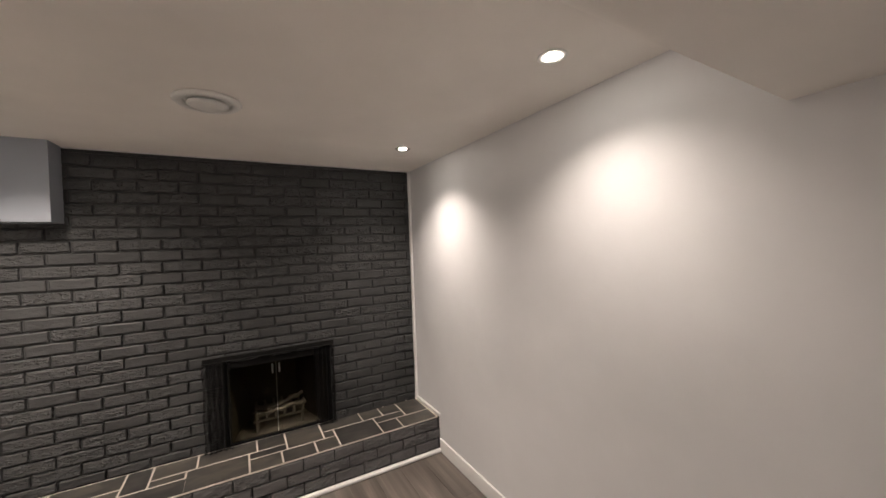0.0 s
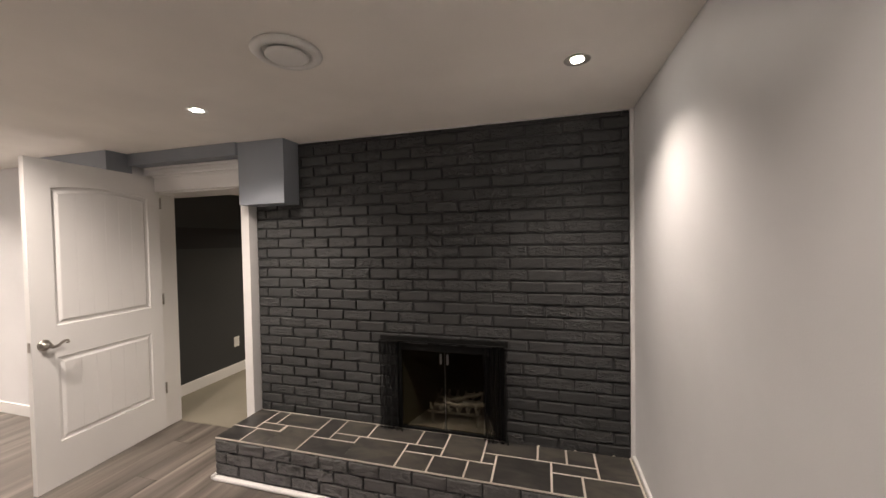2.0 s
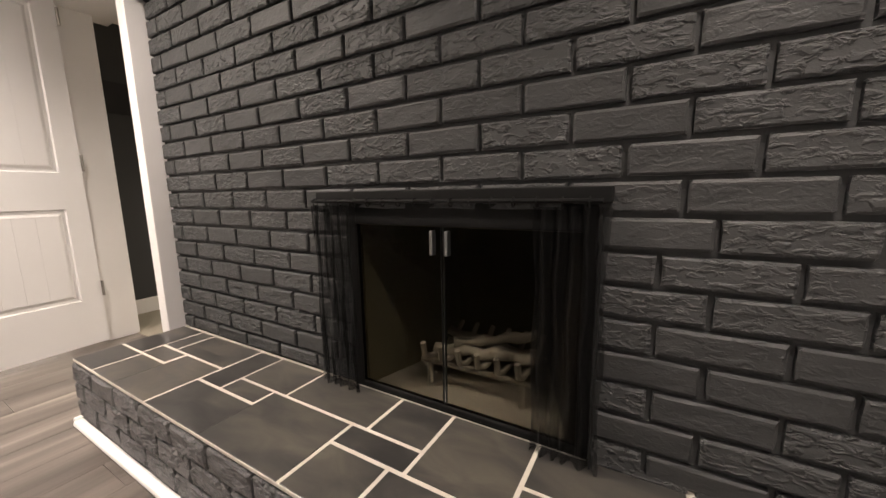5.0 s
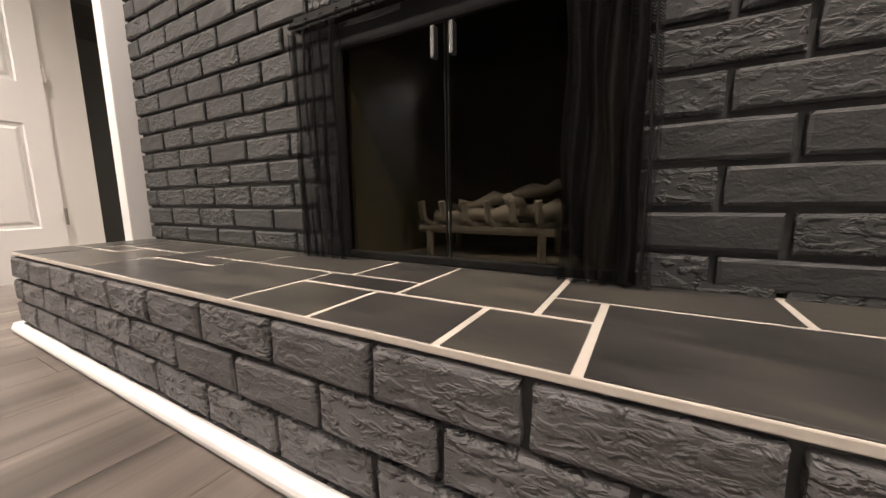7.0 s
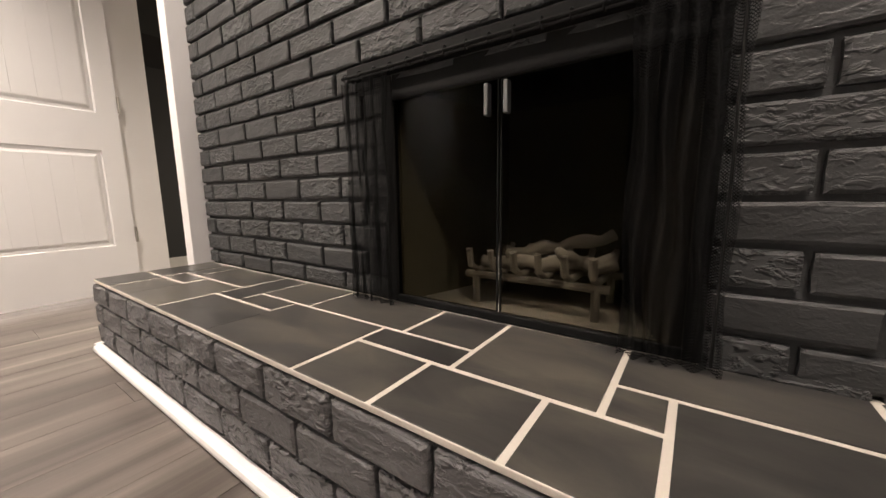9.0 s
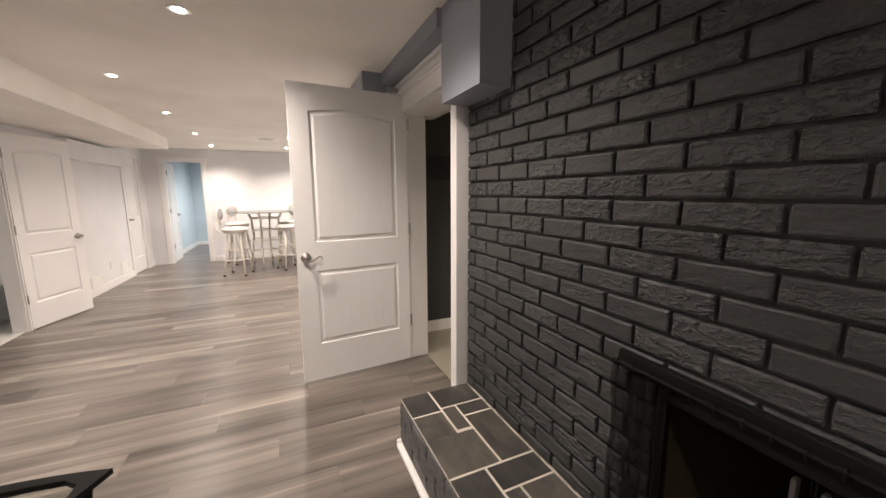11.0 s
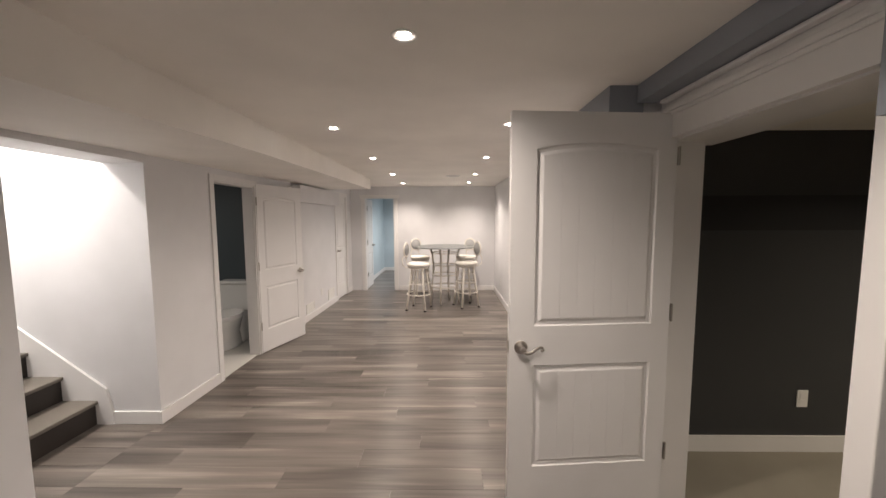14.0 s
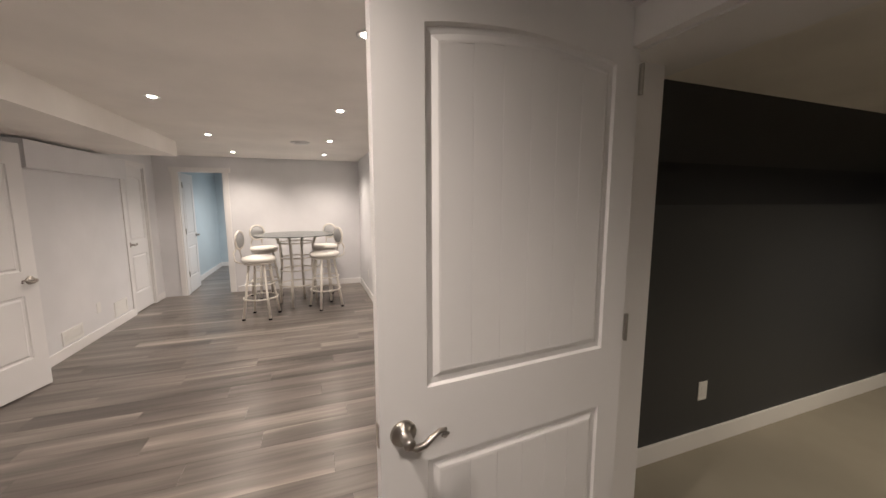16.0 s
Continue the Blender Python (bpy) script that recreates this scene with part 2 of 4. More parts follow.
def block(bm, x0, x1, y0, y1, z0, z1, bevel=0.0):
    made = bmesh.ops.create_cube(bm, size=1)["verts"]
    x0, x1, y0, y1, z0, z1 = min(x0, x1), max(x0, x1), min(y0, y1), max(y0, y1), min(z0, z1), max(z0, z1)
    for v in made:
        v.co = Vector(((x0 + x1) / 2 + v.co.x * (x1 - x0), (y0 + y1) / 2 + v.co.y * (y1 - y0), (z0 + z1) / 2 + v.co.z * (z1 - z0)))
    if bevel:
        edges = list({e for v in made for e in v.link_edges})
        bmesh.ops.bevel(bm, geom=edges, offset=bevel, segments=2, profile=0.5, affect="EDGES")
    return bm


def cube(*args, **kw):
    return block(bmesh.new(), *args, **kw)


def lathe(profile, steps=28, bm=None, m=None):
    """A turned body from (radius, height) pairs about z."""
    bm = bm or bmesh.new()
    m = m or Matrix()
    rings = []
    for r, z in profile:
        rings.append([bm.verts.new(m @ Vector((r * math.cos(2 * math.pi * k / steps), r * math.sin(2 * math.pi * k / steps), z))) for k in range(steps)])
    for a, b in zip(rings, rings[1:]):
        for k in range(steps):
            bm.faces.new((a[k], a[(k + 1) % steps], b[(k + 1) % steps], b[k]))
    bm.faces.new(rings[0][::-1])
    bm.faces.new(rings[-1])
    return bm


def tube(points, radius, bm=None, steps=8, closed=False):
    """A round bar along points."""
    bm = bm or bmesh.new()
    pts = [Vector(p) for p in points]
    n = len(pts)
    rings = []
    for i, p in enumerate(pts):
        before = pts[i - 1] if i or closed else p
        after = pts[(i + 1) % n] if i < n - 1 or closed else p
        d = (after - before).normalized()
        side = d.cross(Vector((0, 0, 1)))
        if side.length < 0.05:
            side = d.cross(Vector((0, 1, 0)))
        side.normalize()
        up = side.cross(d)
        r = radius[i] if isinstance(radius, (list, tuple)) else radius
        rings.append([bm.verts.new(p + r * (math.cos(2 * math.pi * k / steps) * side + math.sin(2 * math.pi * k / steps) * up)) for k in range(steps)])
    pairs = list(zip(rings, rings[1:])) + ([(rings[-1], rings[0])] if closed else [])
    for a, b in pairs:
        for k in range(steps):
            bm.faces.new((a[k], a[(k + 1) % steps], b[(k + 1) % steps], b[k]))
    if not closed:
        bm.faces.new(rings[0][::-1])
        bm.faces.new(rings[-1])
    return bm


def ring(radius, z, thick, bm=None, x=0.0, y=0.0, steps=32):
    return tube([(x + radius * math.cos(2 * math.pi * k / steps), y + radius * math.sin(2 * math.pi * k / steps), z) for k in range(steps)], thick, bm, 8, True)


def prism(outline, z0, z1, bm=None):
    bm = bm or bmesh.new()
    lo = [bm.verts.new((x, y, z0)) for x, y in outline]
    hi = [bm.verts.new((x, y, z1)) for x, y in outline]
    bm.faces.new(lo[::-1])
    bm.faces.new(hi)
    n = len(outline)
    for k in range(n):
        bm.faces.new((lo[k], lo[(k + 1) % n], hi[(k + 1) % n], hi[k]))
    return bm


# ---- the plan ----
RIGHT, NORTH, SOUTH, END = 1.337, 2.90, -0.44, -8.09
STAIR_W, STAIR_E, SOUTH_E = -2.962, -2.09, -0.41
HALL_N = 2.76
TOP = 2.6
BATH_L, BATH_R, CLOSET_L, CLOSET_R = -4.37, -3.70, -7.74, -7.12
BRICK_L = -1.215
DOOR_L, DOOR_R, DOOR_TOP = -2.205, -1.288, 1.95

# ceiling, floor bases
bm = cube(END, RIGHT, SOUTH, 2.99, CEIL, CEIL + 0.12)
structure("ceiling", bm, CEILING, "warm off-white painted basement ceiling", "ceiling")
FLOOR = structure("floor", cube(END - 0.12, RIGHT, -0.95, 3.06, -0.12, -0.004), DARK_HOLE, "grey-brown streaked vinyl plank floor", "floor")

# walls
structure("wall_east", cube(RIGHT, RIGHT + 0.12, SOUTH - 0.12, 3.2, 0, TOP), WALL, "pale grey painted wall", "wall")
bm = bmesh.new()
block(bm, STAIR_E, RIGHT, SOUTH_E - 0.12, SOUTH_E, 0, TOP)
structure("wall_south_1", bm, WALL, "pale grey painted wall beside the stairs", "wall")
bm = bmesh.new()
block(bm, BATH_R, STAIR_W - 0.01, SOUTH - 0.12, SOUTH, 0, TOP)
block(bm, BATH_L, BATH_R, SOUTH - 0.12, SOUTH, 1.92, TOP)
block(bm, CLOSET_R, BATH_L, SOUTH - 0.12, SOUTH, 0, TOP)
block(bm, CLOSET_L, CLOSET_R, SOUTH - 0.12, SOUTH, 2.0, TOP)
block(bm, END, CLOSET_L, SOUTH - 0.12, SOUTH, 0, TOP)
structure("wall_south_2", bm, WALL, "pale grey painted hall wall", "wall")
bm = bmesh.new()
block(bm, END - 0.12, END, SOUTH - 0.12, -0.02, 0, TOP)
block(bm, END - 0.12, END, -0.02, 0.61, 1.98, TOP)
block(bm, END - 0.12, END, 0.61, 3.0, 0, TOP)
structure("wall_west", bm, WALL, "pale grey painted end wall", "wall")
structure("wall_north_hall", cube(END, -2.31, HALL_N, 2.94, 0, TOP), WALL, "pale grey painted hall wall", "wall")
structure("wall_north_door", cube(-2.31, BRICK_L, 2.882, 3.04, 2.05, TOP), WALL, "painted wall above the door", "wall")
bm = bmesh.new()
block(bm, -0.10, 0.61, NORTH + 0.012, 3.2, 0.83, TOP)
block(bm, BRICK_L, -0.10, NORTH + 0.012, 3.2, 0, TOP)
block(bm, 0.61, RIGHT, NORTH + 0.012, 3.2, 0, TOP)
block(bm, -0.10, 0.61, NORTH + 0.012, 3.2, 0, 0.262)
BRICK_WALL = structure("wall_north", bm, MORTAR, "charcoal painted brick fireplace wall", "brick wall")

# long dropped soffit over the stair side
bm = bmesh.new()
secs = [(RIGHT, 1.955), (-1.2, 1.985), (-2.9, 2.03), (-6.6, 2.06)]
rows = [[bm.verts.new(c) for c in ((x, 0.43, z), (x, 0.43, CEIL), (x, SOUTH - 0.001, CEIL), (x, SOUTH - 0.001, z))] for x, z in secs]
for a, b in zip(rows, rows[1:]):
    for k in range(4):
        bm.faces.new((a[k], a[(k + 1) % 4], b[(k + 1) % 4], b[k]))
bm.faces.new(rows[0])
bm.faces.new(rows[-1][::-1])
structure("soffit", bm, CEILING, "painted dropped soffit along the ceiling", "soffit")
structure("soffit_small", cube(-6.95, -5.30, SOUTH, SOUTH + 0.13, 1.79, 2.02), WALL, "pale grey boxed pipe run under the soffit", "soffit")
structure("stair_header", cube(STAIR_W, STAIR_E, -0.74, SOUTH + 0.02, 1.97, TOP), WALL, "painted header over the stairs", "header")

# blue-grey box and bulkhead over the carpeted room's door
structure("bulkhead_1", prism([(-1.215, 2.748), (-0.838, 2.748), (-0.832, NORTH), (-1.215, NORTH)], 1.797, CEIL), BOX_PAINT, "blue-grey painted boxed duct above the brick", "bulkhead")
structure("bulkhead_2", cube(-2.255, -1.216, 2.725, 2.84, 2.145, CEIL), BOX_PAINT, "blue-grey painted strip above the door", "bulkhead")
structure("bulkhead_3", cube(-3.1, -2.257, 2.585, HALL_N, 2.08, CEIL), BOX_PAINT, "blue-grey painted boxed corner at the ceiling", "bulkhead")

# door frame of the carpeted room
structure("door_frame_1", cube(DOOR_R, BRICK_L - 0.002, 2.83, 3.10, 0, 2.144, bevel=0.004), TRIM, "white painted door post", "door frame")
bm = bmesh.new()
block(bm, DOOR_L - 0.104, DOOR_L, 2.89, 3.05, 0, 2.14, bevel=0.003)
structure("door_frame_2", bm, TRIM, "white painted hinge jamb", "door frame")
bm = bmesh.new()
block(bm, DOOR_L, DOOR_R, 2.845, 2.88, DOOR_TOP, 2.142)
block(bm, DOOR_L, DOOR_R, 2.835, 2.845, 2.055, 2.075, bevel=0.004)
block(bm, DOOR_L, DOOR_R, 2.828, 2.845, 2.075, 2.10, bevel=0.005)
block(bm, DOOR_L, DOOR_R, 2.81, 2.845, 2.125, 2.142, bevel=0.005)
block(bm, DOOR_L - 0.1, DOOR_R, 2.88, 3.15, DOOR_TOP - 0.008, 2.05)
structure("door_frame_3", bm, TRIM, "white moulded board over the door", "door frame")

# carpeted room beyond
structure("wall_carpet_room_west", cube(-2.785, -2.665, 3.03, 6.9, 0, TOP), CHARCOAL, "charcoal painted wall", "wall")
structure("wall_carpet_room_north", cube(-2.785, 1.45, 6.9, 7.02, 0, TOP), CHARCOAL, "charcoal painted wall", "wall")
structure("wall_carpet_room_east", cube(1.33, 1.45, 3.2, 6.9, 0, TOP), WALL, "pale grey wall", "wall")
structure("wall_carpet_room_south", cube(-2.785, -2.31, 2.942, 3.03, 0, TOP), CHARCOAL, "charcoal painted wall", "wall")
structure("ceiling_carpet_room", cube(-2.665, RIGHT, 3.04, 6.9, 2.10, 2.18), CEILING, "off-white ceiling", "ceiling")
structure("carpet", cube(-2.665, RIGHT, 3.035, 6.9, -0.1, 0.004), CARPET, "beige cut-pile carpet", "carpet")
# thin strip, darker than the charcoal wall behind it
structure("trim_6", cube(-2.665, -2.662, 3.03, 6.9, 1.48, 1.70), material("near_black_band", (0.012, 0.012, 0.016), 0.5)[0], "near-black band on the wall", "wall band")
structure("baseboard_1", cube(-2.665, -2.65, 3.05, 6.9, 0.004, 0.115, bevel=0.003), TRIM, "white baseboard", "baseboard")

# baseboards
def base_x(name, x0, x1, y, side):
    structure(name, cube(x0, x1, y, y + 0.014 * side, 0, 0.10, bevel=0.003), TRIM, "white painted baseboard", "baseboard")


def base_y(name, y0, y1, x, side):
    structure(name, cube(x, x + 0.014 * side, y0, y1, 0, 0.10, bevel=0.003), TRIM, "white painted baseboard", "baseboard")


base_y("baseboard_2", SOUTH_E, 2.49, RIGHT, -1)
base_x("baseboard_3", STAIR_E, RIGHT - 0.016, SOUTH_E, 1)
base_x("baseboard_4", BATH_R + 0.06, STAIR_W + 0.014, SOUTH, 1)
base_x("baseboard_5", CLOSET_R + 0.06, BATH_L - 0.06, SOUTH, 1)
base_x("baseboard_6", END + 0.016, CLOSET_L - 0.06, SOUTH, 1)
base_x("baseboard_7", END + 0.016, -2.33, HALL_N, -1)
base_y("baseboard_8", 0.71, HALL_N, END, 1)
base_y("baseboard_9", -0.80, SOUTH - 0.001, STAIR_W, 1)
structure("trim_1", cube(RIGHT - 0.02, RIGHT, NORTH - 0.014, NORTH + 0.01, 0.27, CEIL, bevel=0.003), TRIM, "white corner trim strip", "trim")
structure("trim_2", cube(-0.83, RIGHT - 0.02, NORTH - 0.006, NORTH + 0.01, CEIL - 0.005, CEIL), TRIM, "thin white caulked ceiling edge", "trim")
structure("trim_3", cube(RIGHT - 0.016, RIGHT, 2.49, NORTH - 0.015, 0.27, 0.295, bevel=0.003), TRIM, "white trim strip on the hearth", "trim")


def casing(name, x0, x1, top, y, wide=0.075):
    bm = bmesh.new()
    block(bm, x0 - wide, x0, y, y + 0.016, 0, top + wide, bevel=0.004)
    block(bm, x1, x1 + wide, y, y + 0.016, 0, top + wide, bevel=0.004)
    block(bm, x0, x1, y, y + 0.016, top, top + wide, bevel=0.004)
    block(bm, x0 - 0.004, x0 + 0.014, y - 0.12, y, 0, top)
    block(bm, x1 - 0.014, x1 + 0.004, y - 0.12, y, 0, top)
    block(bm, x0 + 0.014, x1 - 0.014, y - 0.12, y, top - 0.014, top)
    structure(name, bm, TRIM, "white painted door casing", "door casing")


casing("door_casing_1", BATH_L, BATH_R, 1.92, SOUTH, 0.06)
casing("door_casing_2", CLOSET_L, CLOSET_R, 2.0, SOUTH, 0.06)
bm = bmesh.new()
block(bm, END, END + 0.016, -0.095, -0.02, 0, 1.98, bevel=0.004)
block(bm, END, END + 0.016, 0.61, 0.685, 0, 1.98, bevel=0.004)
block(bm, END, END + 0.02, -0.12, 0.72, 1.98, 2.055, bevel=0.004)
block(bm, END - 0.12, END, -0.02, -0.005, 0, 1.98)
block(bm, END - 0.12, END, 0.595, 0.61, 0, 1.98)
structure("door_casing_3", bm, TRIM, "white painted door casing", "door casing")

# bedroom at the hall's end
structure("wall_bedroom_west", cube(-11.2, -11.08, -0.6, 2.5, 0, TOP), WALL_BLUE, "pale blue painted wall", "wall")
structure("wall_bedroom_south", cube(-11.08, END - 0.12, -0.26, -0.14, 0, TOP), WALL_BLUE, "pale blue painted wall", "wall")
structure("wall_bedroom_north", cube(-11.08, END - 0.12, 2.5, 2.62, 0, TOP), WALL_BLUE, "pale blue painted wall", "wall")
structure("ceiling_bedroom", cube(-11.08, END - 0.12, -0.6, 2.5, 2.235, 2.35), CEILING, "off-white ceiling", "ceiling")
structure("floor_bedroom", cube(-11.08, END - 0.12, -0.6, 2.5, -0.1, 0), PLANK, "grey-brown vinyl floor", "floor")
base_y("baseboard_10", -0.6, 2.5, -11.08, 1)
base_x("baseboard_11", -11.06, END - 0.85, -0.14, 1)

# bathroom
structure("wall_bathroom_west", cube(-5.12, -5.0, -2.3, SOUTH - 0.12, 0, TOP), SLATE_PAINT, "dark slate painted wall", "wall")
structure("wall_bathroom_south", cube(-5.0, -3.08, -2.42, -2.3, 0, TOP), SLATE_PAINT, "dark slate painted wall", "wall")
structure("wall_stair_west", cube(STAIR_W - 0.12, STAIR_W, -4.2, SOUTH - 0.0005, 0, 4.4), WALL, "pale painted stair wall", "wall")
structure("wall_stair_east", cube(STAIR_E, STAIR_E + 0.12, -4.2, SOUTH_E - 0.12, 0, 4.4), WALL, "pale painted stair wall", "wall")
structure("wall_stair_south", cube(STAIR_W - 0.12, STAIR_E + 0.12, -4.32, -4.2, 0, 4.4), WALL, "pale painted wall", "wall")
structure("ceiling_stair", cube(STAIR_W - 0.12, STAIR_E + 0.12, -4.2, -0.67, 4.4, 4.5), CEILING, "off-white ceiling", "ceiling")
structure("wall_stair_north", cube(STAIR_W, STAIR_E, -0.74, SOUTH - 0.12, TOP, 4.4), WALL, "pale painted wall over the stairs", "wall")
structure("ceiling_bathroom", cube(-5.0, -3.08, -2.3, SOUTH - 0.12, 2.3, 2.4), CEILING, "off-white ceiling", "ceiling")
structure("floor_bathroom", cube(-5.0, -3.08, -2.3, SOUTH, -0.1, 0.003), TILE, "white tiled floor", "floor")


# ---- doors ----
def panel_face(bm, side, y0, y1, z0, z1, arch, x):
    """Raised and sunk panel with planked field on one face of a leaf lying in the y-z plane."""
    def outline(inset):
        pts = [(y0 + inset, z0 + inset), (y1 - inset, z0 + inset)]
        n = 14 if arch else 1
        for k in range(n + 1):
            u = k / n
            y = (y1 - inset) + (y0 - y1 + 2 * inset) * u
            pts.append((y, z1 - inset + (arch * (math.sin(math.pi * u) ** 0.8) if arch else 0)))
        return pts
    loops = []
    for inset, depth in ((0.0, 0.0), (0.006, -0.008), (0.020, -0.010), (0.034, -0.001), (0.040, 0.0), (0.0415, -0.0018)):
        loops.append([bm.verts.new((x + side * depth, y, z)) for y, z in outline(inset)])
    for a, b in zip(loops, loops[1:]):
        for k in range(len(a)):
            bm.faces.new((a[k], a[(k + 1) % len(a)], b[(k + 1) % len(a)], b[k]))
    bm.faces.new(loops[-1])
    return loops


def make_leaf(width, height, thick, planks, name="leaf"):
    """Two-panel leaf: hinge edge at y = 0, free edge at y = -width, faces at x = 0 and x = thick."""
    bm = bmesh.new()
    stile, hs, lock_lo, lock_hi, foot = 0.150 * width, 0.115 * width, 0.394 * height, 0.492 * height, 0.132 * height
    panels = ((-width + stile, -hs, foot, lock_lo, 0.0), (-width + stile, -hs, lock_hi, 0.915 * height, 0.03))
    core = cube(0.011, thick - 0.011, -width, 0, 0, height)
    tmp = bpy.data.meshes.new("tmp")
    core.to_mesh(tmp)
    core.free()
    bm.from_mesh(tmp)
    for a, b in ((0.0, 0.0112), (thick - 0.0112, thick)):
        block(bm, a, b, -width, -width + stile, 0, height)
        block(bm, a, b, -hs, 0, 0, height)
        block(bm, a, b, -width + stile, -hs, 0, foot)
        block(bm, a, b, -width + stile, -hs, lock_lo, lock_hi)
        # arched top rail
        n, y0, y1, zt = 14, -width + stile, -hs, 0.915 * height
        low = [(y0 + (y1 - y0) * k / n, zt + 0.03 * math.sin(math.pi * k / n) ** 0.8) for k in range(n + 1)]
        front = [bm.verts.new((a, y, z)) for y, z in low] + [bm.verts.new((a, y1, height)), bm.verts.new((a, y0, height))]
        back = [bm.verts.new((b, v.co.y, v.co.z)) for v in front]
        bm.faces.new(front)
        bm.faces.new(back[::-1])
        for k in range(len(front)):
            j = (k + 1) % len(front)
            bm.faces.new((front[k], back[k], back[j], front[j]))
    return bm, panels


def door_thing(name, label, at, width, height, planks=6, handle_z=0.93):
    """A hung leaf with its panels, planks, hinges and levers; the hinge line is the object's z axis."""
    thick = 0.036
    d = thing(name, label, "door", at=at)
    bm, panels = make_leaf(width, height, thick, planks)
    part("leaf", bm, DOOR_WHITE, d)
    for y0, y1, z0, z1, arch in panels:
        for side, x in ((-1, 0.0), (1, thick)):
            # moulding round the field
            bmm = bmesh.new()
            panel_face(bmm, side, y0, y1, z0, z1, arch, x)
            part("panel_moulding", bmm, DOOR_WHITE, d)
            n = planks
            a, b = y0 + 0.04, y1 - 0.04
            w = (b - a) / n
            for k in range(n):
                pb = bmesh.new()
                u0, u1 = a + k * w + 0.0001, a + (k + 1) * w - 0.0001
                ym = (k + 0.5) / n
                top = z1 - 0.04 + (arch * math.sin(math.pi * ym) ** 0.8 if arch and n > 1 else 0)
                xs = (x - 0.011 * side, x - 0.0005 * side)
                block(pb, min(xs), max(xs), u0, u1, z0 + 0.04, top, bevel=0.001)
                part("plank", pb, DOOR_WHITE, d)
    # levers on both faces
    for side, x in ((-1, 0.0), (1, thick)):
        y, z = -width + 0.058, handle_z
        m = Matrix.Translation((x, y, z)) @ pose(0, 0, 0, 0, 90 * side, 0)
        h = part("handle", lathe([(0.034, 0.0), (0.034, 0.004), (0.030, 0.010), (0.016, 0.013), (0.012, 0.045), (0.015, 0.052), (0.010, 0.058)], 26, None, m), NICKEL, d, "brushed nickel lever handle", True)
        lever = [(x + side * 0.045, y + 0.0, z - 0.004), (x + side * 0.050, y + 0.018, z - 0.014), (x + side * 0.050, y + 0.038, z - 0.012),
                 (x + side * 0.048, y + 0.060, z + 0.002), (x + side * 0.046, y + 0.080, z + 0.012), (x + side * 0.045, y + 0.095, z + 0.010),
                 (x + side * 0.045, y + 0.101, z + 0.0), (x + side * 0.045, y + 0.094, z - 0.007), (x + side * 0.045, y + 0.087, z - 0.002)]
        part("lever", tube(lever, [0.010, 0.0095, 0.0085, 0.0075, 0.007, 0.0065, 0.006, 0.0055, 0.005], None, 10), NICKEL, h, "", True)
    part("latch", cube(0.008, 0.028, -width - 0.003, -width, handle_z - 0.03, handle_z + 0.03, bevel=0.001), NICKEL, d)
    for hz in (0.16 * height, 0.52 * height, 0.90 * height):
        hb = bmesh.new()
        tube([(-0.006, 0.006, hz - 0.045), (-0.006, 0.006, hz + 0.045)], 0.006, hb, 10)
        tube([(thick + 0.006, 0.006, hz - 0.045), (thick + 0.006, 0.006, hz + 0.045)], 0.006, hb, 10)
        block(hb, 0.001, thick - 0.001, 0.0, 0.004, hz - 0.045, hz + 0.045)
        part("hinge", hb, HINGE, d, "satin metal hinge")
    return d


door_thing("door_1", "open white two-panel planked door with nickel lever", pose(-2.186, 2.875, 0.026, 0, 0, 4.6), 0.820, 2.040, handle_z=0.90)
door_thing("door_2", "open white bathroom door standing into the hall", pose(-4.385, SOUTH + 0.022, 0.012, 0, 0, -106.4), 0.725, 1.94, 1, 0.88)
door_thing("door_3", "closed white panelled door in the hall", pose(CLOSET_L + 0.014, SOUTH - 0.05, 0.012, 0, 0, 90), CLOSET_R - CLOSET_L - 0.03, 1.985, 1)
door_thing("door_4", "open white bedroom door", pose(END - 0.13, -0.002, 0.012, 0, 0, 271), 0.62, 1.965, 1)

# ---- fireplace ----
HEARTH_L, HEARTH_F, HEARTH_Z = -1.225, 2.498, 0.27
HEARTH = thing("hearth", "raised brick hearth topped with black slate tiles", "hearth")
part("core", cube(HEARTH_L + 0.012, RIGHT - 0.001, HEARTH_F + 0.014, NORTH + 0.011, 0, HEARTH_Z - 0.012), MORTAR, HEARTH)
part("grout_bed", cube(HEARTH_L + 0.002, RIGHT - 0.017, HEARTH_F + 0.005, NORTH + 0.010, HEARTH_Z - 0.0115, HEARTH_Z - 0.0003, bevel=0.002), GROUT, HEARTH, "pale grout between the slate tiles")
FRONT_STONES = [(-1.225, -1.05, 2.66, 2.9), (-1.225, -1.03, 2.498, 2.66), (-1.03, -0.84, 2.498, 2.66), (-1.05, -0.86, 2.66, 2.74), (-0.85, -0.61, 2.498, 2.74),
                (-0.61, -0.29, 2.498, 2.66), (-0.30, 0.035, 2.498, 2.735), (0.035, 0.222, 2.498, 2.655), (0.222, 0.429, 2.498, 2.655), (0.429, 0.578, 2.498, 2.655),
                (0.578, 0.88, 2.498, 2.75), (0.88, 1.035, 2.498, 2.66), (1.035, 1.313, 2.498, 2.66)]
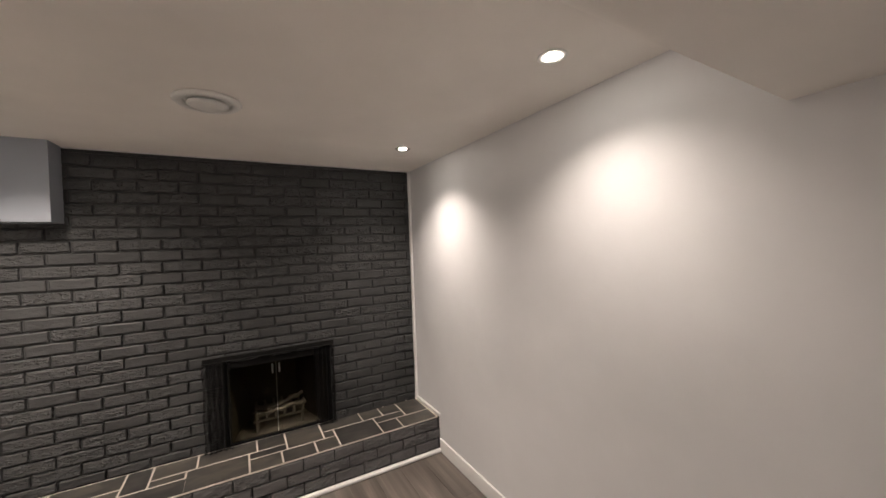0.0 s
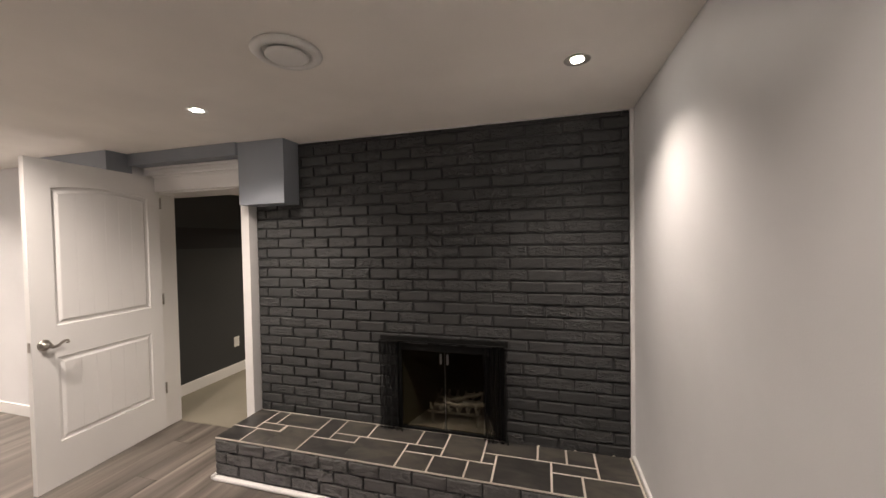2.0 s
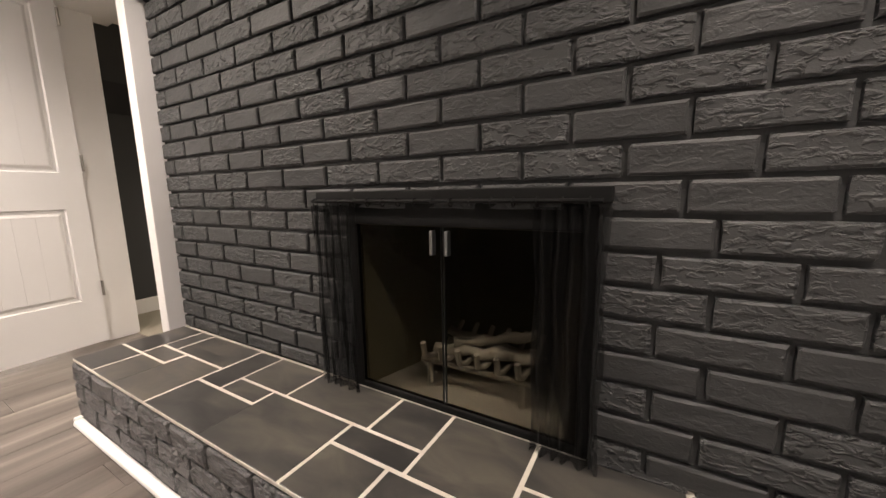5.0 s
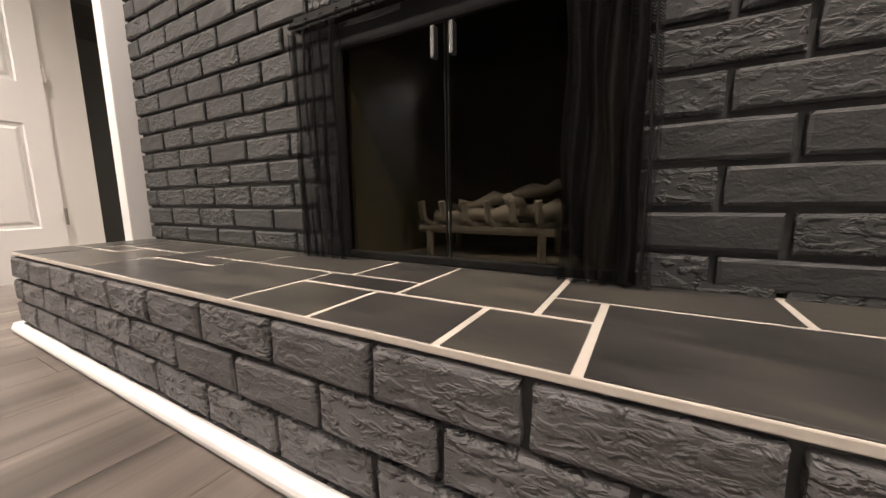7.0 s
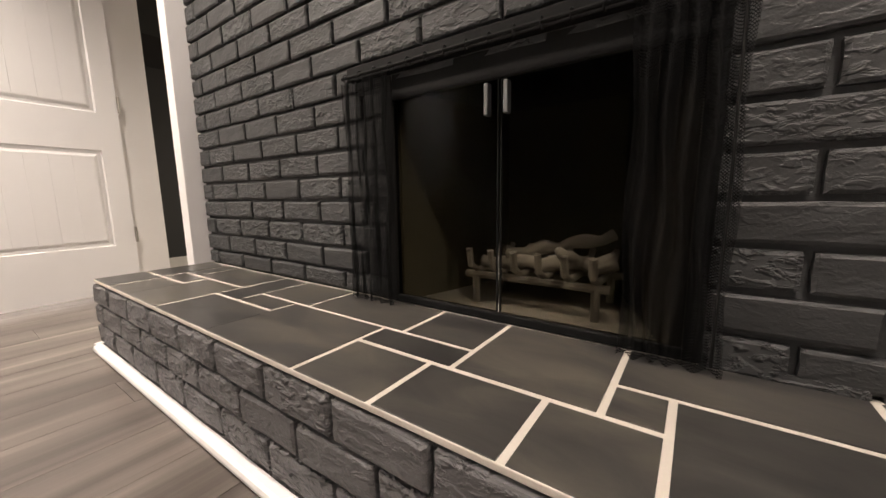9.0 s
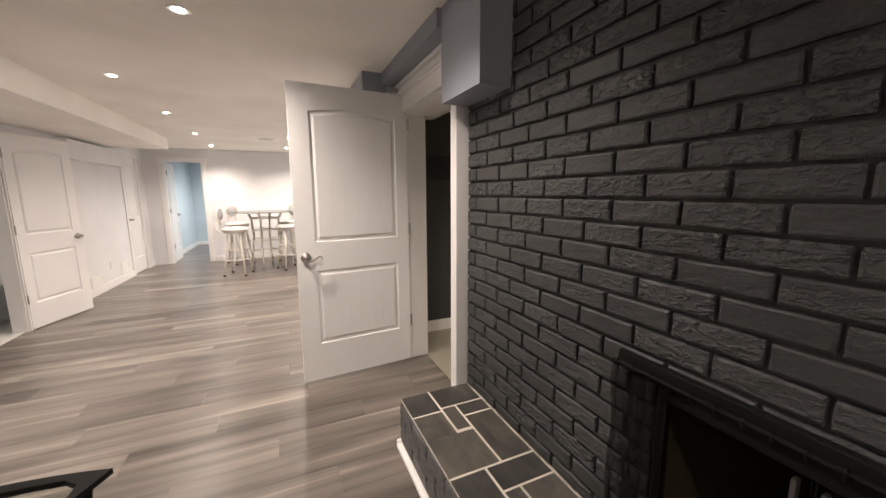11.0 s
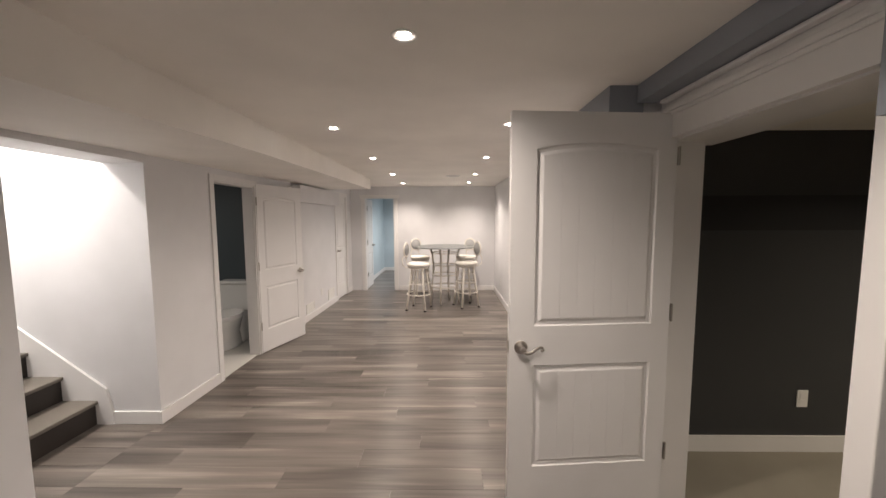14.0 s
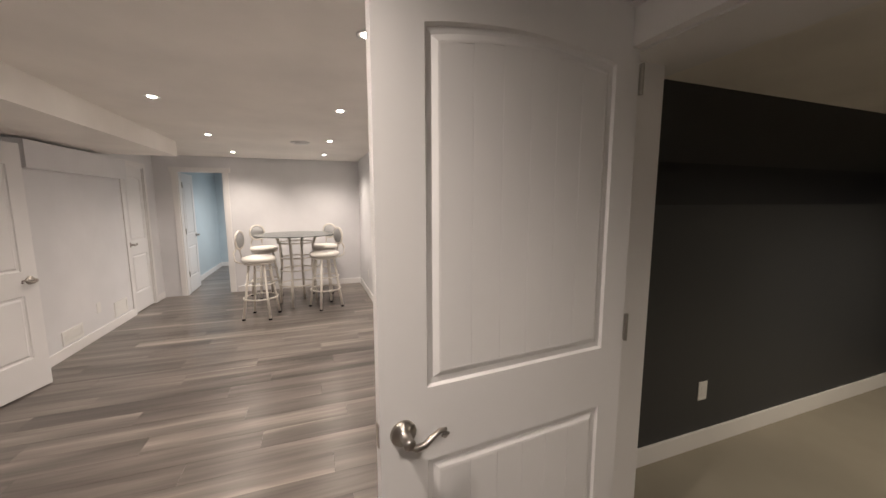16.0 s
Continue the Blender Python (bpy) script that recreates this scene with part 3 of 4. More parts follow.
BACK_STONES = [(-1.05, -0.95, 2.74, 2.9), (-0.95, -0.61, 2.74, 2.9), (-0.61, -0.48, 2.66, 2.9), (-0.48, -0.30, 2.66, 2.735), (-0.48, -0.25, 2.735, 2.9),
               (-0.25, 0.085, 2.735, 2.9), (0.035, 0.262, 2.655, 2.735), (0.085, 0.262, 2.735, 2.9), (0.262, 0.50, 2.655, 2.9), (0.50, 0.578, 2.655, 2.75),
               (0.50, 0.806, 2.75, 2.9), (0.806, 0.965, 2.75, 2.9), (0.965, 1.12, 2.75, 2.9), (0.88, 1.12, 2.66, 2.75), (1.12, 1.313, 2.66, 2.9)]
for x0, x1, y0, y1 in FRONT_STONES + BACK_STONES:
    g = 0.0055
    part("slate_tile", cube(x0 + g, x1 - g, y0 + g + (0.001 if y0 < 2.5 else 0), y1 - g, HEARTH_Z - 0.010, HEARTH_Z + 0.0010 + random.uniform(-0.0006, 0.0006), bevel=0.0012), SLATE, HEARTH)
bm = bmesh.new()
block(bm, HEARTH_L + 0.01, RIGHT, HEARTH_F - 0.030, HEARTH_F + 0.004, 0, 0.026, bevel=0.010)
structure("trim_4", bm, TRIM, "white quarter-round moulding along the hearth", "trim")
structure("trim_5", cube(HEARTH_L - 0.020, HEARTH_L + 0.004, HEARTH_F - 0.020, 2.83, 0, 0.026, bevel=0.006), TRIM, "white quarter-round moulding", "trim")

# firebox, lined with sooty brick
FB = thing("firebox", "sooty firebox with ashes and an iron grate", "fireplace")
part("back", cube(0.02, 0.44, 3.34, 3.38, 0.262, 0.86), FIREBACK, FB, "olive-grey back of the firebox")
# left side takes the back's paler tone, standing in for a smoky reflection
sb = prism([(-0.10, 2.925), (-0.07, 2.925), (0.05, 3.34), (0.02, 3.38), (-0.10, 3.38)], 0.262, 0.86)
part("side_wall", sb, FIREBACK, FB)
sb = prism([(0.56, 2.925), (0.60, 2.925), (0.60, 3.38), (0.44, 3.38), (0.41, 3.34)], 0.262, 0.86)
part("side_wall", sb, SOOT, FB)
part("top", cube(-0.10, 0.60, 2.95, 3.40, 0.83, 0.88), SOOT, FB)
part("bottom", cube(-0.10, 0.60, 2.915, 3.38, 0.24, 0.268), ASH, FB, "ash-covered firebox floor")
G = thing("fire_grate", "ash-grey iron log grate in the firebox", "grate")
for k in range(6):
    x = 0.10 + k * 0.062
    part("bar", tube([(x, 2.99, 0.42), (x, 3.0, 0.375), (x, 3.04, 0.355), (x, 3.2, 0.352), (x, 3.27, 0.40)], 0.009), GRATE, G)
for y, z in ((3.03, 0.345), (3.21, 0.342)):
    part("rail", tube([(0.07, y, z), (0.44, y, z)], 0.010), GRATE, G)
for x in (0.10, 0.41):
    for y in (3.03, 3.21):
        part("leg", tube([(x, y, 0.345), (x, y, 0.266)], 0.010), GRATE, G)


def log(place, length, thick, turn, tip):
    L = thing("fire_log", "pale ashy ceramic log on the grate", "log", "logs on the grate", pose(*place, 0, tip, turn))
    n, bmx = 9, bmesh.new()
    tube([(length * (k / (n - 1) - 0.5), 0.008 * math.sin(k * 1.9 + turn), 0.006 * math.cos(k * 2.3)) for k in range(n)],
         [thick * (0.82 + 0.2 * math.sin(k * 2.1 + length * 30)) for k in range(n)], bmx, 9)
    part("bark", bmx, GRATE, L, "", True)


log((0.27, 3.08, 0.385), 0.34, 0.024, 4, -4)
log((0.25, 3.16, 0.382), 0.32, 0.022, -6, 3)
log((0.30, 3.10, 0.428), 0.27, 0.019, 12, -12)
log((0.36, 3.07, 0.40), 0.16, 0.016, 70, 20)

# glass doors in a black frame, in front of the firebox
S = thing("fireplace_screen", "black fireplace screen with glass doors and mesh curtains", "fire screen")
SY = 2.888
fr = bmesh.new()
block(fr, -0.212, 0.636, SY - 0.014, SY + 0.010, 0.862, 0.897, bevel=0.003)
part("top_rail", fr, BLACK_METAL, S)
for x in (-0.10, 0.582):
    part("stile", cube(x, x + 0.028, SY + 0.008, SY + 0.03, 0.272, 0.862, bevel=0.003), BLACK_METAL, S)
part("bottom_rail", cube(-0.072, 0.582, SY + 0.008, SY + 0.03, 0.272, 0.292, bevel=0.003), BLACK_METAL, S)
part("lintel", cube(-0.072, 0.582, SY + 0.008, SY + 0.03, 0.80, 0.862, bevel=0.003), BLACK_METAL, S)
for x0, x1, hx in ((-0.07, 0.226, 0.205), (0.232, 0.580, 0.250)):
    gd = part("glass_door", cube(x0, x1, SY + 0.014, SY + 0.019, 0.294, 0.798), SMOKED_GLASS, S, "smoked glass door")
    gd.visible_shadow = False
    ed = bmesh.new()
    block(ed, x0 if hx > 0.23 else x1 - 0.002, x0 + 0.002 if hx > 0.23 else x1, SY + 0.0125, SY + 0.0205, 0.294, 0.798)
    part("door_edge", ed, BLACK_METAL, gd)
    part("handle", cube(hx - 0.005, hx + 0.005, SY - 0.006, SY + 0.013, 0.725, 0.79, bevel=0.002), CHROME, gd, "slim polished handle")
part("rod", tube([(-0.215, SY - 0.026, 0.868), (0.62, SY - 0.026, 0.868)], 0.005), BLACK_METAL, S)
for k in range(16):
    x = -0.20 + k * 0.053
    part("ring", tube([(x, SY - 0.026 + 0.010 * math.cos(a), 0.865 + 0.011 * math.sin(a)) for a in [2 * math.pi * j / 10 for j in range(10)]], 0.0016, None, 5, True), BLACK_METAL, S)


def curtain(x0, x1, folds, deep, mat=WIRE_MESH):
    bmx = bmesh.new()
    n = folds * 8
    cols = []
    for k in range(n + 1):
        u = k / n
        x = x0 + (x1 - x0) * u
        y = SY - 0.026 + deep * math.sin(u * folds * 2 * math.pi) + 0.003 * math.sin(u * 23)
        cols.append([bmx.verts.new((x + 0.004 * math.sin(z * 21 + u * 9), y + 0.003 * math.sin(z * 13 + k), z)) for z in [0.855 - (0.855 - 0.274) * j / 10 for j in range(11)]])
    for a, b in zip(cols, cols[1:]):
        for j in range(10):
            bmx.faces.new((a[j], a[j + 1], b[j + 1], b[j]))
    part("mesh_curtain", bmx, mat, S, "gathered black wire mesh curtain", True)


curtain(-0.215, -0.055, 5, 0.011)
curtain(0.485, 0.634, 5, 0.012)
part("pull_cord", tube([(0.62, SY - 0.04, 0.84), (0.622, SY - 0.042, 0.56), (0.62, SY - 0.04, 0.29)], 0.0025), BLACK_METAL, S)

# ---- ceiling fittings ----
def pot_light(x, y):
    t = thing("pot_light", "round recessed ceiling light, switched on", "ceiling light", "recessed ceiling lights", pose(x, y, CEIL))
    part("trim_ring", lathe([(0.028, -0.0002), (0.050, -0.001), (0.052, -0.003), (0.048, -0.005), (0.034, -0.0035), (0.028, -0.001)], 28), NICKEL if y > 2.2 and x > 0 else PLASTIC, t, "", True)
    lamp = part("lens", lathe([(0.024, -0.001), (0.024, -0.0035), (0.014, -0.006), (0.002, -0.0065)], 24), LENS, t, "glowing frosted lens", True)
    lamp.visible_shadow = False


for px, py in POTS:
    pot_light(px, py)

V = thing("ceiling_vent", "round white plastic ceiling vent", "vent", at=pose(-0.058, 1.832, CEIL) @ Matrix.Diagonal((1.1, 1.1, 1.0, 1.0)))
part("outer_ring", lathe([(0.112, 0.0), (0.115, -0.006), (0.105, -0.015), (0.085, -0.017), (0.080, -0.006), (0.078, 0.0)], 36), PLASTIC, V, "", True)
part("throat", lathe([(0.078, -0.001), (0.076, -0.002)], 30), PLASTIC, V)
part("valve_disc", lathe([(0.02, -0.003), (0.066, -0.012), (0.070, -0.020), (0.055, -0.026), (0.002, -0.028)], 32), PLASTIC, V, "", True)
V2 = thing("ceiling_vent", "round white plastic ceiling vent", "vent", at=pose(-6.16, 1.84, CEIL))
part("outer_ring", lathe([(0.112, 0.0), (0.115, -0.006), (0.105, -0.015), (0.085, -0.017), (0.080, -0.006), (0.078, 0.0)], 30), PLASTIC, V2, "", True)
part("valve_disc", lathe([(0.02, -0.003), (0.066, -0.012), (0.070, -0.020), (0.055, -0.026), (0.002, -0.028)], 26), PLASTIC, V2, "", True)


# ---- outlets, grilles ----
def outlet(at):
    o = thing("wall_outlet", "white duplex wall outlet", "outlet", "wall outlets", at)
    part("plate", cube(0, 0.006, -0.036, 0.036, -0.058, 0.058, bevel=0.002), PLASTIC, o)
    for z in (-0.021, 0.021):
        part("socket", cube(0.0061, 0.008, -0.017, 0.017, z - 0.014, z + 0.014, bevel=0.0015), TRIM, o)


outlet(pose(-2.665, 4.093, 0.37))
outlet(pose(-7.1, HALL_N, 0.36, 0, 0, -90))
outlet(pose(END, 1.5, 0.36))
outlet(pose(-6.3, -0.366, 0.33, 0, 0, 88.75))


def grille(x, w, z0, z1):
    t = thing("wall_grille", "white metal return-air grille low on the wall", "vent", "wall grilles", pose(x, SOUTH, 0))
    f = bmesh.new()
    block(f, -w / 2, w / 2, 0, 0.004, z0, z1)
    part("backing", f, PLASTIC, t)
    for a, b, c, d in ((-w / 2, w / 2, z0, z0 + 0.02), (-w / 2, w / 2, z1 - 0.02, z1), (-w / 2, -w / 2 + 0.02, z0 + 0.02, z1 - 0.02), (w / 2 - 0.02, w / 2, z0 + 0.02, z1 - 0.02)):
        part("frame", cube(a, b, 0.004, 0.010, c, d), PLASTIC, t)
    n = 7
    for k in range(n):
        z = z0 + 0.025 + (z1 - z0 - 0.05) * k / (n - 1)
        part("slat", cube(-w / 2 + 0.02, w / 2 - 0.02, 0.004, 0.009, z - 0.005, z + 0.004), PLASTIC, t)


grille(-5.82, 0.32, 0.12, 0.26)
grille(-6.76, 0.30, 0.12, 0.30)

# ---- stairs ----
ST = thing("stairs", "dark vinyl stairs with lighter treads going up", "stairs")
for k in range(10):
    y = -0.93 - 0.25 * k
    z = 0.188 * k
    part("riser", cube(STAIR_W + 0.002, STAIR_E - 0.002, y - 0.02, y, z, z + 0.16), TREAD, ST)
    part("tread", cube(STAIR_W + 0.002, STAIR_E - 0.002, y - 0.27, y + 0.022, z + 0.16, z + 0.188, bevel=0.006), TREAD_TOP, ST)
skb = bmesh.new()
prof = [(-0.80, 0.0), (-0.80, 0.10), (-0.84, 0.28), (-3.3, 2.12), (-3.3, 1.7), (-0.96, 0.0)]
lo = [skb.verts.new((STAIR_W + 0.001, y, z)) for y, z in prof]
hi = [skb.verts.new((STAIR_W + 0.018, y, z)) for y, z in prof]
skb.faces.new(lo)
skb.faces.new(hi[::-1])
for k in range(len(prof)):
    j = (k + 1) % len(prof)
    skb.faces.new((lo[k], hi[k], hi[j], lo[j]))
part("skirt", skb, TRIM, ST, "white painted skirt board")

# ---- toilet ----
T = thing("toilet", "white porcelain toilet with closed lid", "toilet", at=pose(-4.98, -0.93, 0.004))
part("tank", cube(0.0, 0.19, -0.21, 0.21, 0.40, 0.74, bevel=0.02), PORCELAIN, T)
part("tank_lid", cube(-0.0, 0.20, -0.22, 0.22, 0.742, 0.775, bevel=0.01), PORCELAIN, T)
bw = bmesh.new()
rows_ = []
for z, cx, rx, ry in ((0.0, 0.33, 0.20, 0.11), (0.03, 0.33, 0.195, 0.105), (0.16, 0.36, 0.17, 0.10), (0.27, 0.42, 0.22, 0.15), (0.36, 0.44, 0.255, 0.185), (0.395, 0.44, 0.26, 0.19)):
    rows_.append([bw.verts.new((cx + rx * math.cos(2 * math.pi * k / 28), ry * math.sin(2 * math.pi * k / 28), z)) for k in range(28)])
for a, b in zip(rows_, rows_[1:]):
    for k in range(28):
        bw.faces.new((a[k], a[(k + 1) % 28], b[(k + 1) % 28], b[k]))
bw.faces.new(rows_[0][::-1])
bw.faces.new(rows_[-1])
part("bowl", bw, PORCELAIN, T, "", True)
part("seat_lid", prism([(0.45 + 0.265 * math.cos(2 * math.pi * k / 28), 0.195 * math.sin(2 * math.pi * k / 28)) for k in range(28)], 0.398, 0.43), PORCELAIN, T)
part("neck", cube(0.02, 0.24, -0.12, 0.12, 0.0, 0.40, bevel=0.03), PORCELAIN, T)

# ---- bar table and stools ----
TB = thing("bar_table", "round glass-topped bar table on white metal frame", "table", at=pose(-7.02, 1.70, 0))
top = part("tabletop", lathe([(0.001, 1.030), (0.56, 1.030), (0.56, 1.040), (0.001, 1.040)], 48), CLEAR_GLASS, TB, "clear glass round top")
top.visible_shadow = False
part("glass_rim", lathe([(0.559, 1.0295), (0.563, 1.031), (0.563, 1.039), (0.559, 1.0405)], 48), GLASS_EDGE, TB, "dark green glass edge")
for k in range(4):
    a = math.pi / 4 + k * math.pi / 2 + 0.5
    c, s = math.cos(a), math.sin(a)
    part("leg", tube([(0.27 * c, 0.27 * s, 0.0), (0.25 * c, 0.25 * s, 0.3), (0.22 * c, 0.22 * s, 0.6), (0.24 * c, 0.24 * s, 0.9), (0.30 * c, 0.30 * s, 1.028)], 0.020), STOOL_PAINT, TB, "", True)
for r, z in ((0.255, 0.30), (0.235, 0.52), (0.225, 0.70), (0.255, 0.92)):
    part("hoop", ring(r, z, 0.010), STOOL_PAINT, TB, "", True)


def bar_stool(at):
    b = thing("bar_stool", "cream metal bar stool with round padded seat and back", "bar stool", "stools round the bar table", at)
    part("seat", lathe([(0.17, 0.735), (0.195, 0.745), (0.205, 0.770), (0.198, 0.795), (0.16, 0.808), (0.002, 0.812)], 32), CUSHION, b, "cream vinyl round cushion", True)
    part("seat_pan", lathe([(0.10, 0.70), (0.18, 0.715), (0.185, 0.734)], 28), STOOL_PAINT, b, "", True)
    for k in range(4):
        a = math.pi / 4 + k * math.pi / 2
        c, s = math.cos(a), math.sin(a)
        leg = part("leg", tube([(0.13 * c, 0.13 * s, 0.72), (0.18 * c, 0.18 * s, 0.36), (0.235 * c, 0.235 * s, 0.012)], 0.0165), STOOL_PAINT, b, "", True)
        part("foot", lathe([(0.019, 0.0), (0.021, 0.006), (0.018, 0.022)], 12, None, pose(0.235 * c, 0.235 * s, 0)), BLACK_METAL, leg)
    part("foot_ring", ring(0.205, 0.27, 0.010), STOOL_PAINT, b, "", True)
    part("foot_ring", ring(0.172, 0.45, 0.008), STOOL_PAINT, b, "", True)
    part("back_stem", tube([(-0.17, 0.09, 0.72), (-0.25, 0.10, 0.76), (-0.27, 0.085, 0.86), (-0.23, 0.07, 0.94), (-0.225, 0.04, 1.0)], 0.011), STOOL_PAINT, b, "", True)
    part("back_stem", tube([(-0.17, -0.09, 0.72), (-0.25, -0.10, 0.76), (-0.27, -0.085, 0.86), (-0.23, -0.07, 0.94), (-0.225, -0.04, 1.0)], 0.011), STOOL_PAINT, b, "", True)
    m = pose(-0.225, 0, 1.02, 0, 90, 0)
    part("back_pad", lathe([(0.002, -0.016), (0.095, -0.016), (0.105, 0.0), (0.095, 0.016), (0.002, 0.018)], 28, None, m), WICKER, b, "grey round back pad", True)
    hoop = [(-0.225, 0.115 * math.cos(2 * math.pi * k / 28), 1.02 + 0.115 * math.sin(2 * math.pi * k / 28)) for k in range(28)]
    part("back_hoop", tube(hoop, 0.014, None, 8, True), STOOL_PAINT, b, "", True)
    return b


stool = bar_stool(pose(-6.46, 1.26, 0, 0, 0, 75))
copy_thing(stool, pose(-6.66, 2.08, 0, 0, 0, -65))
copy_thing(stool, pose(-7.62, 1.20, 0, 0, 0, 30))
copy_thing(stool, pose(-7.60, 2.12, 0, 0, 0, -25))

# ---- low black-rimmed table ----
A, B, C = Vector((-1.0, 1.385)), Vector((-0.28, 0.93)), Vector((-0.97, 0.52))
def bowed(p, q, out):
    mid = (A + B + C) / 3
    n = Vector((-(q - p).y, (q - p).x)).normalized()
    if n.dot((p + q) / 2 - mid) < 0:
        n = -n
    return [p + (q - p) * k / 10 + n * out * 4 * (k / 10) * (1 - k / 10) for k in range(10)]


outer = bowed(A, B, 0.02) + bowed(B, C, 0.07) + bowed(C, A, 0.07)
mid = (A + B + C) / 3
inner = [p + (mid - p).normalized() * 0.045 if k % 10 else p + (mid - p).normalized() * 0.09 for k, p in enumerate(outer)]
LT = thing("low_table", "low side table with black rim and glass top", "table")
rb = bmesh.new()
n = len(outer)
vs = [[rb.verts.new((p.x, p.y, z)) for p in loop] for loop, z in ((outer, 0.395), (outer, 0.415), (inner, 0.415), (inner, 0.395))]
for a, b in zip(vs, vs[1:] + vs[:1]):
    for k in range(n):
        rb.faces.new((a[k], a[(k + 1) % n], b[(k + 1) % n], b[k]))
part("rim", rb, BLACK_METAL, LT, "dark brown-black rim")
gp = part("glass_top", prism([(p.x, p.y) for p in inner], 0.400, 0.408), CLEAR_GLASS, LT, "clear glass")
gp.visible_shadow = False
for v in (A, B, C):
    q = v + (mid - v).normalized() * 0.07
    f = v + (mid - v).normalized() * 0.12
    part("leg", tube([(f.x, f.y, 0.0), (q.x, q.y, 0.396)], [0.012, 0.018]), BLACK_METAL, LT)

# ---- pieces: hall planks, brick courses ----
PW, PL = 0.182, 1.22
plank_meshes = {}


def plank_mesh(w, l):
    key = (round(w, 3), round(l, 3))
    if key not in plank_meshes:
        plank_meshes[key] = finish("plank", cube(-w / 2 + 0.0006, w / 2 - 0.0006, -l / 2 + 0.0006, l / 2 - 0.0006, -0.004, 0), PLANK)
    return plank_meshes[key]


rng = random.Random(4)
x, row = RIGHT, 0
while x > END - 0.1:
    w = min(PW, x - (END - 0.12))
    low = -0.95 if -3.05 < x - w / 2 < -2.0 else SOUTH
    start = SOUTH - [0.0, 0.74, 0.35, 1.05, 0.55][row % 5] - rng.uniform(0, 0.12)
    y = start
    while y < 3.06:
        a, b = max(y, SOUTH), min(y + PL, 3.06)
        if b - a > 0.02:
            piece("plank", plank_mesh(w, b - a), (x - w / 2, (a + b) / 2, 0), FLOOR)
        y += PL
    if low < SOUTH:
        piece("plank", plank_mesh(w, SOUTH - low), (x - w / 2, (SOUTH + low) / 2, 0), FLOOR)
    x -= PW
    row += 1


def brick_mesh(w, h, d, seed, rough):
    """A brick with rounded, slightly uneven edges: back at y = 0, face at y = -d."""
    r = random.Random(seed)
    bmx = bmesh.new()
    lip = 0.0055
    us = [-w / 2, -w / 2 + lip, -w / 6, w / 6, w / 2 - lip, w / 2]
    vs_ = [-h / 2, -h / 2 + lip, 0.0, h / 2 - lip, h / 2]
    nx, nz = len(us) - 1, len(vs_) - 1
    grid = []
    for j, v in enumerate(vs_):
        line = []
        for i, u in enumerate(us):
            rim_x, rim_z = i in (0, nx), j in (0, nz)
            deep = 0.0036 if rim_x or rim_z else r.uniform(-1, 1) * rough
            line.append(bmx.verts.new((u + r.uniform(-1, 1) * 0.0013, -d + deep, v + r.uniform(-1, 1) * 0.0011)))
        grid.append(line)
    for j in range(nz):
        for i in range(nx):
            bmx.faces.new((grid[j][i], grid[j][i + 1], grid[j + 1][i + 1], grid[j + 1][i]))
    edge = grid[0] + [grid[j][nx] for j in range(1, nz + 1)] + grid[nz][-2::-1] + [grid[j][0] for j in range(nz - 1, 0, -1)]
    rim = [bmx.verts.new((v.co.x * 1.006, 0.004, v.co.z * 1.01)) for v in edge]
    for k in range(len(edge)):
        j = (k + 1) % len(edge)
        bmx.faces.new((edge[k], edge[j], rim[j], rim[k]))
    return bmx


BP, BC, BX, BZ = 0.2089, 0.0719, -0.081, 0.262
brick_bank = {}


def brick_of(w, h, mat, key, rough):
    k = (round(w, 3), round(h, 3), key)
    if k not in brick_bank:
        brick_bank[k] = finish("brick", brick_mesh(w, h, 0.0165, hash(k[:2]) % 1000 + key, rough), mat)
    return brick_bank[k]


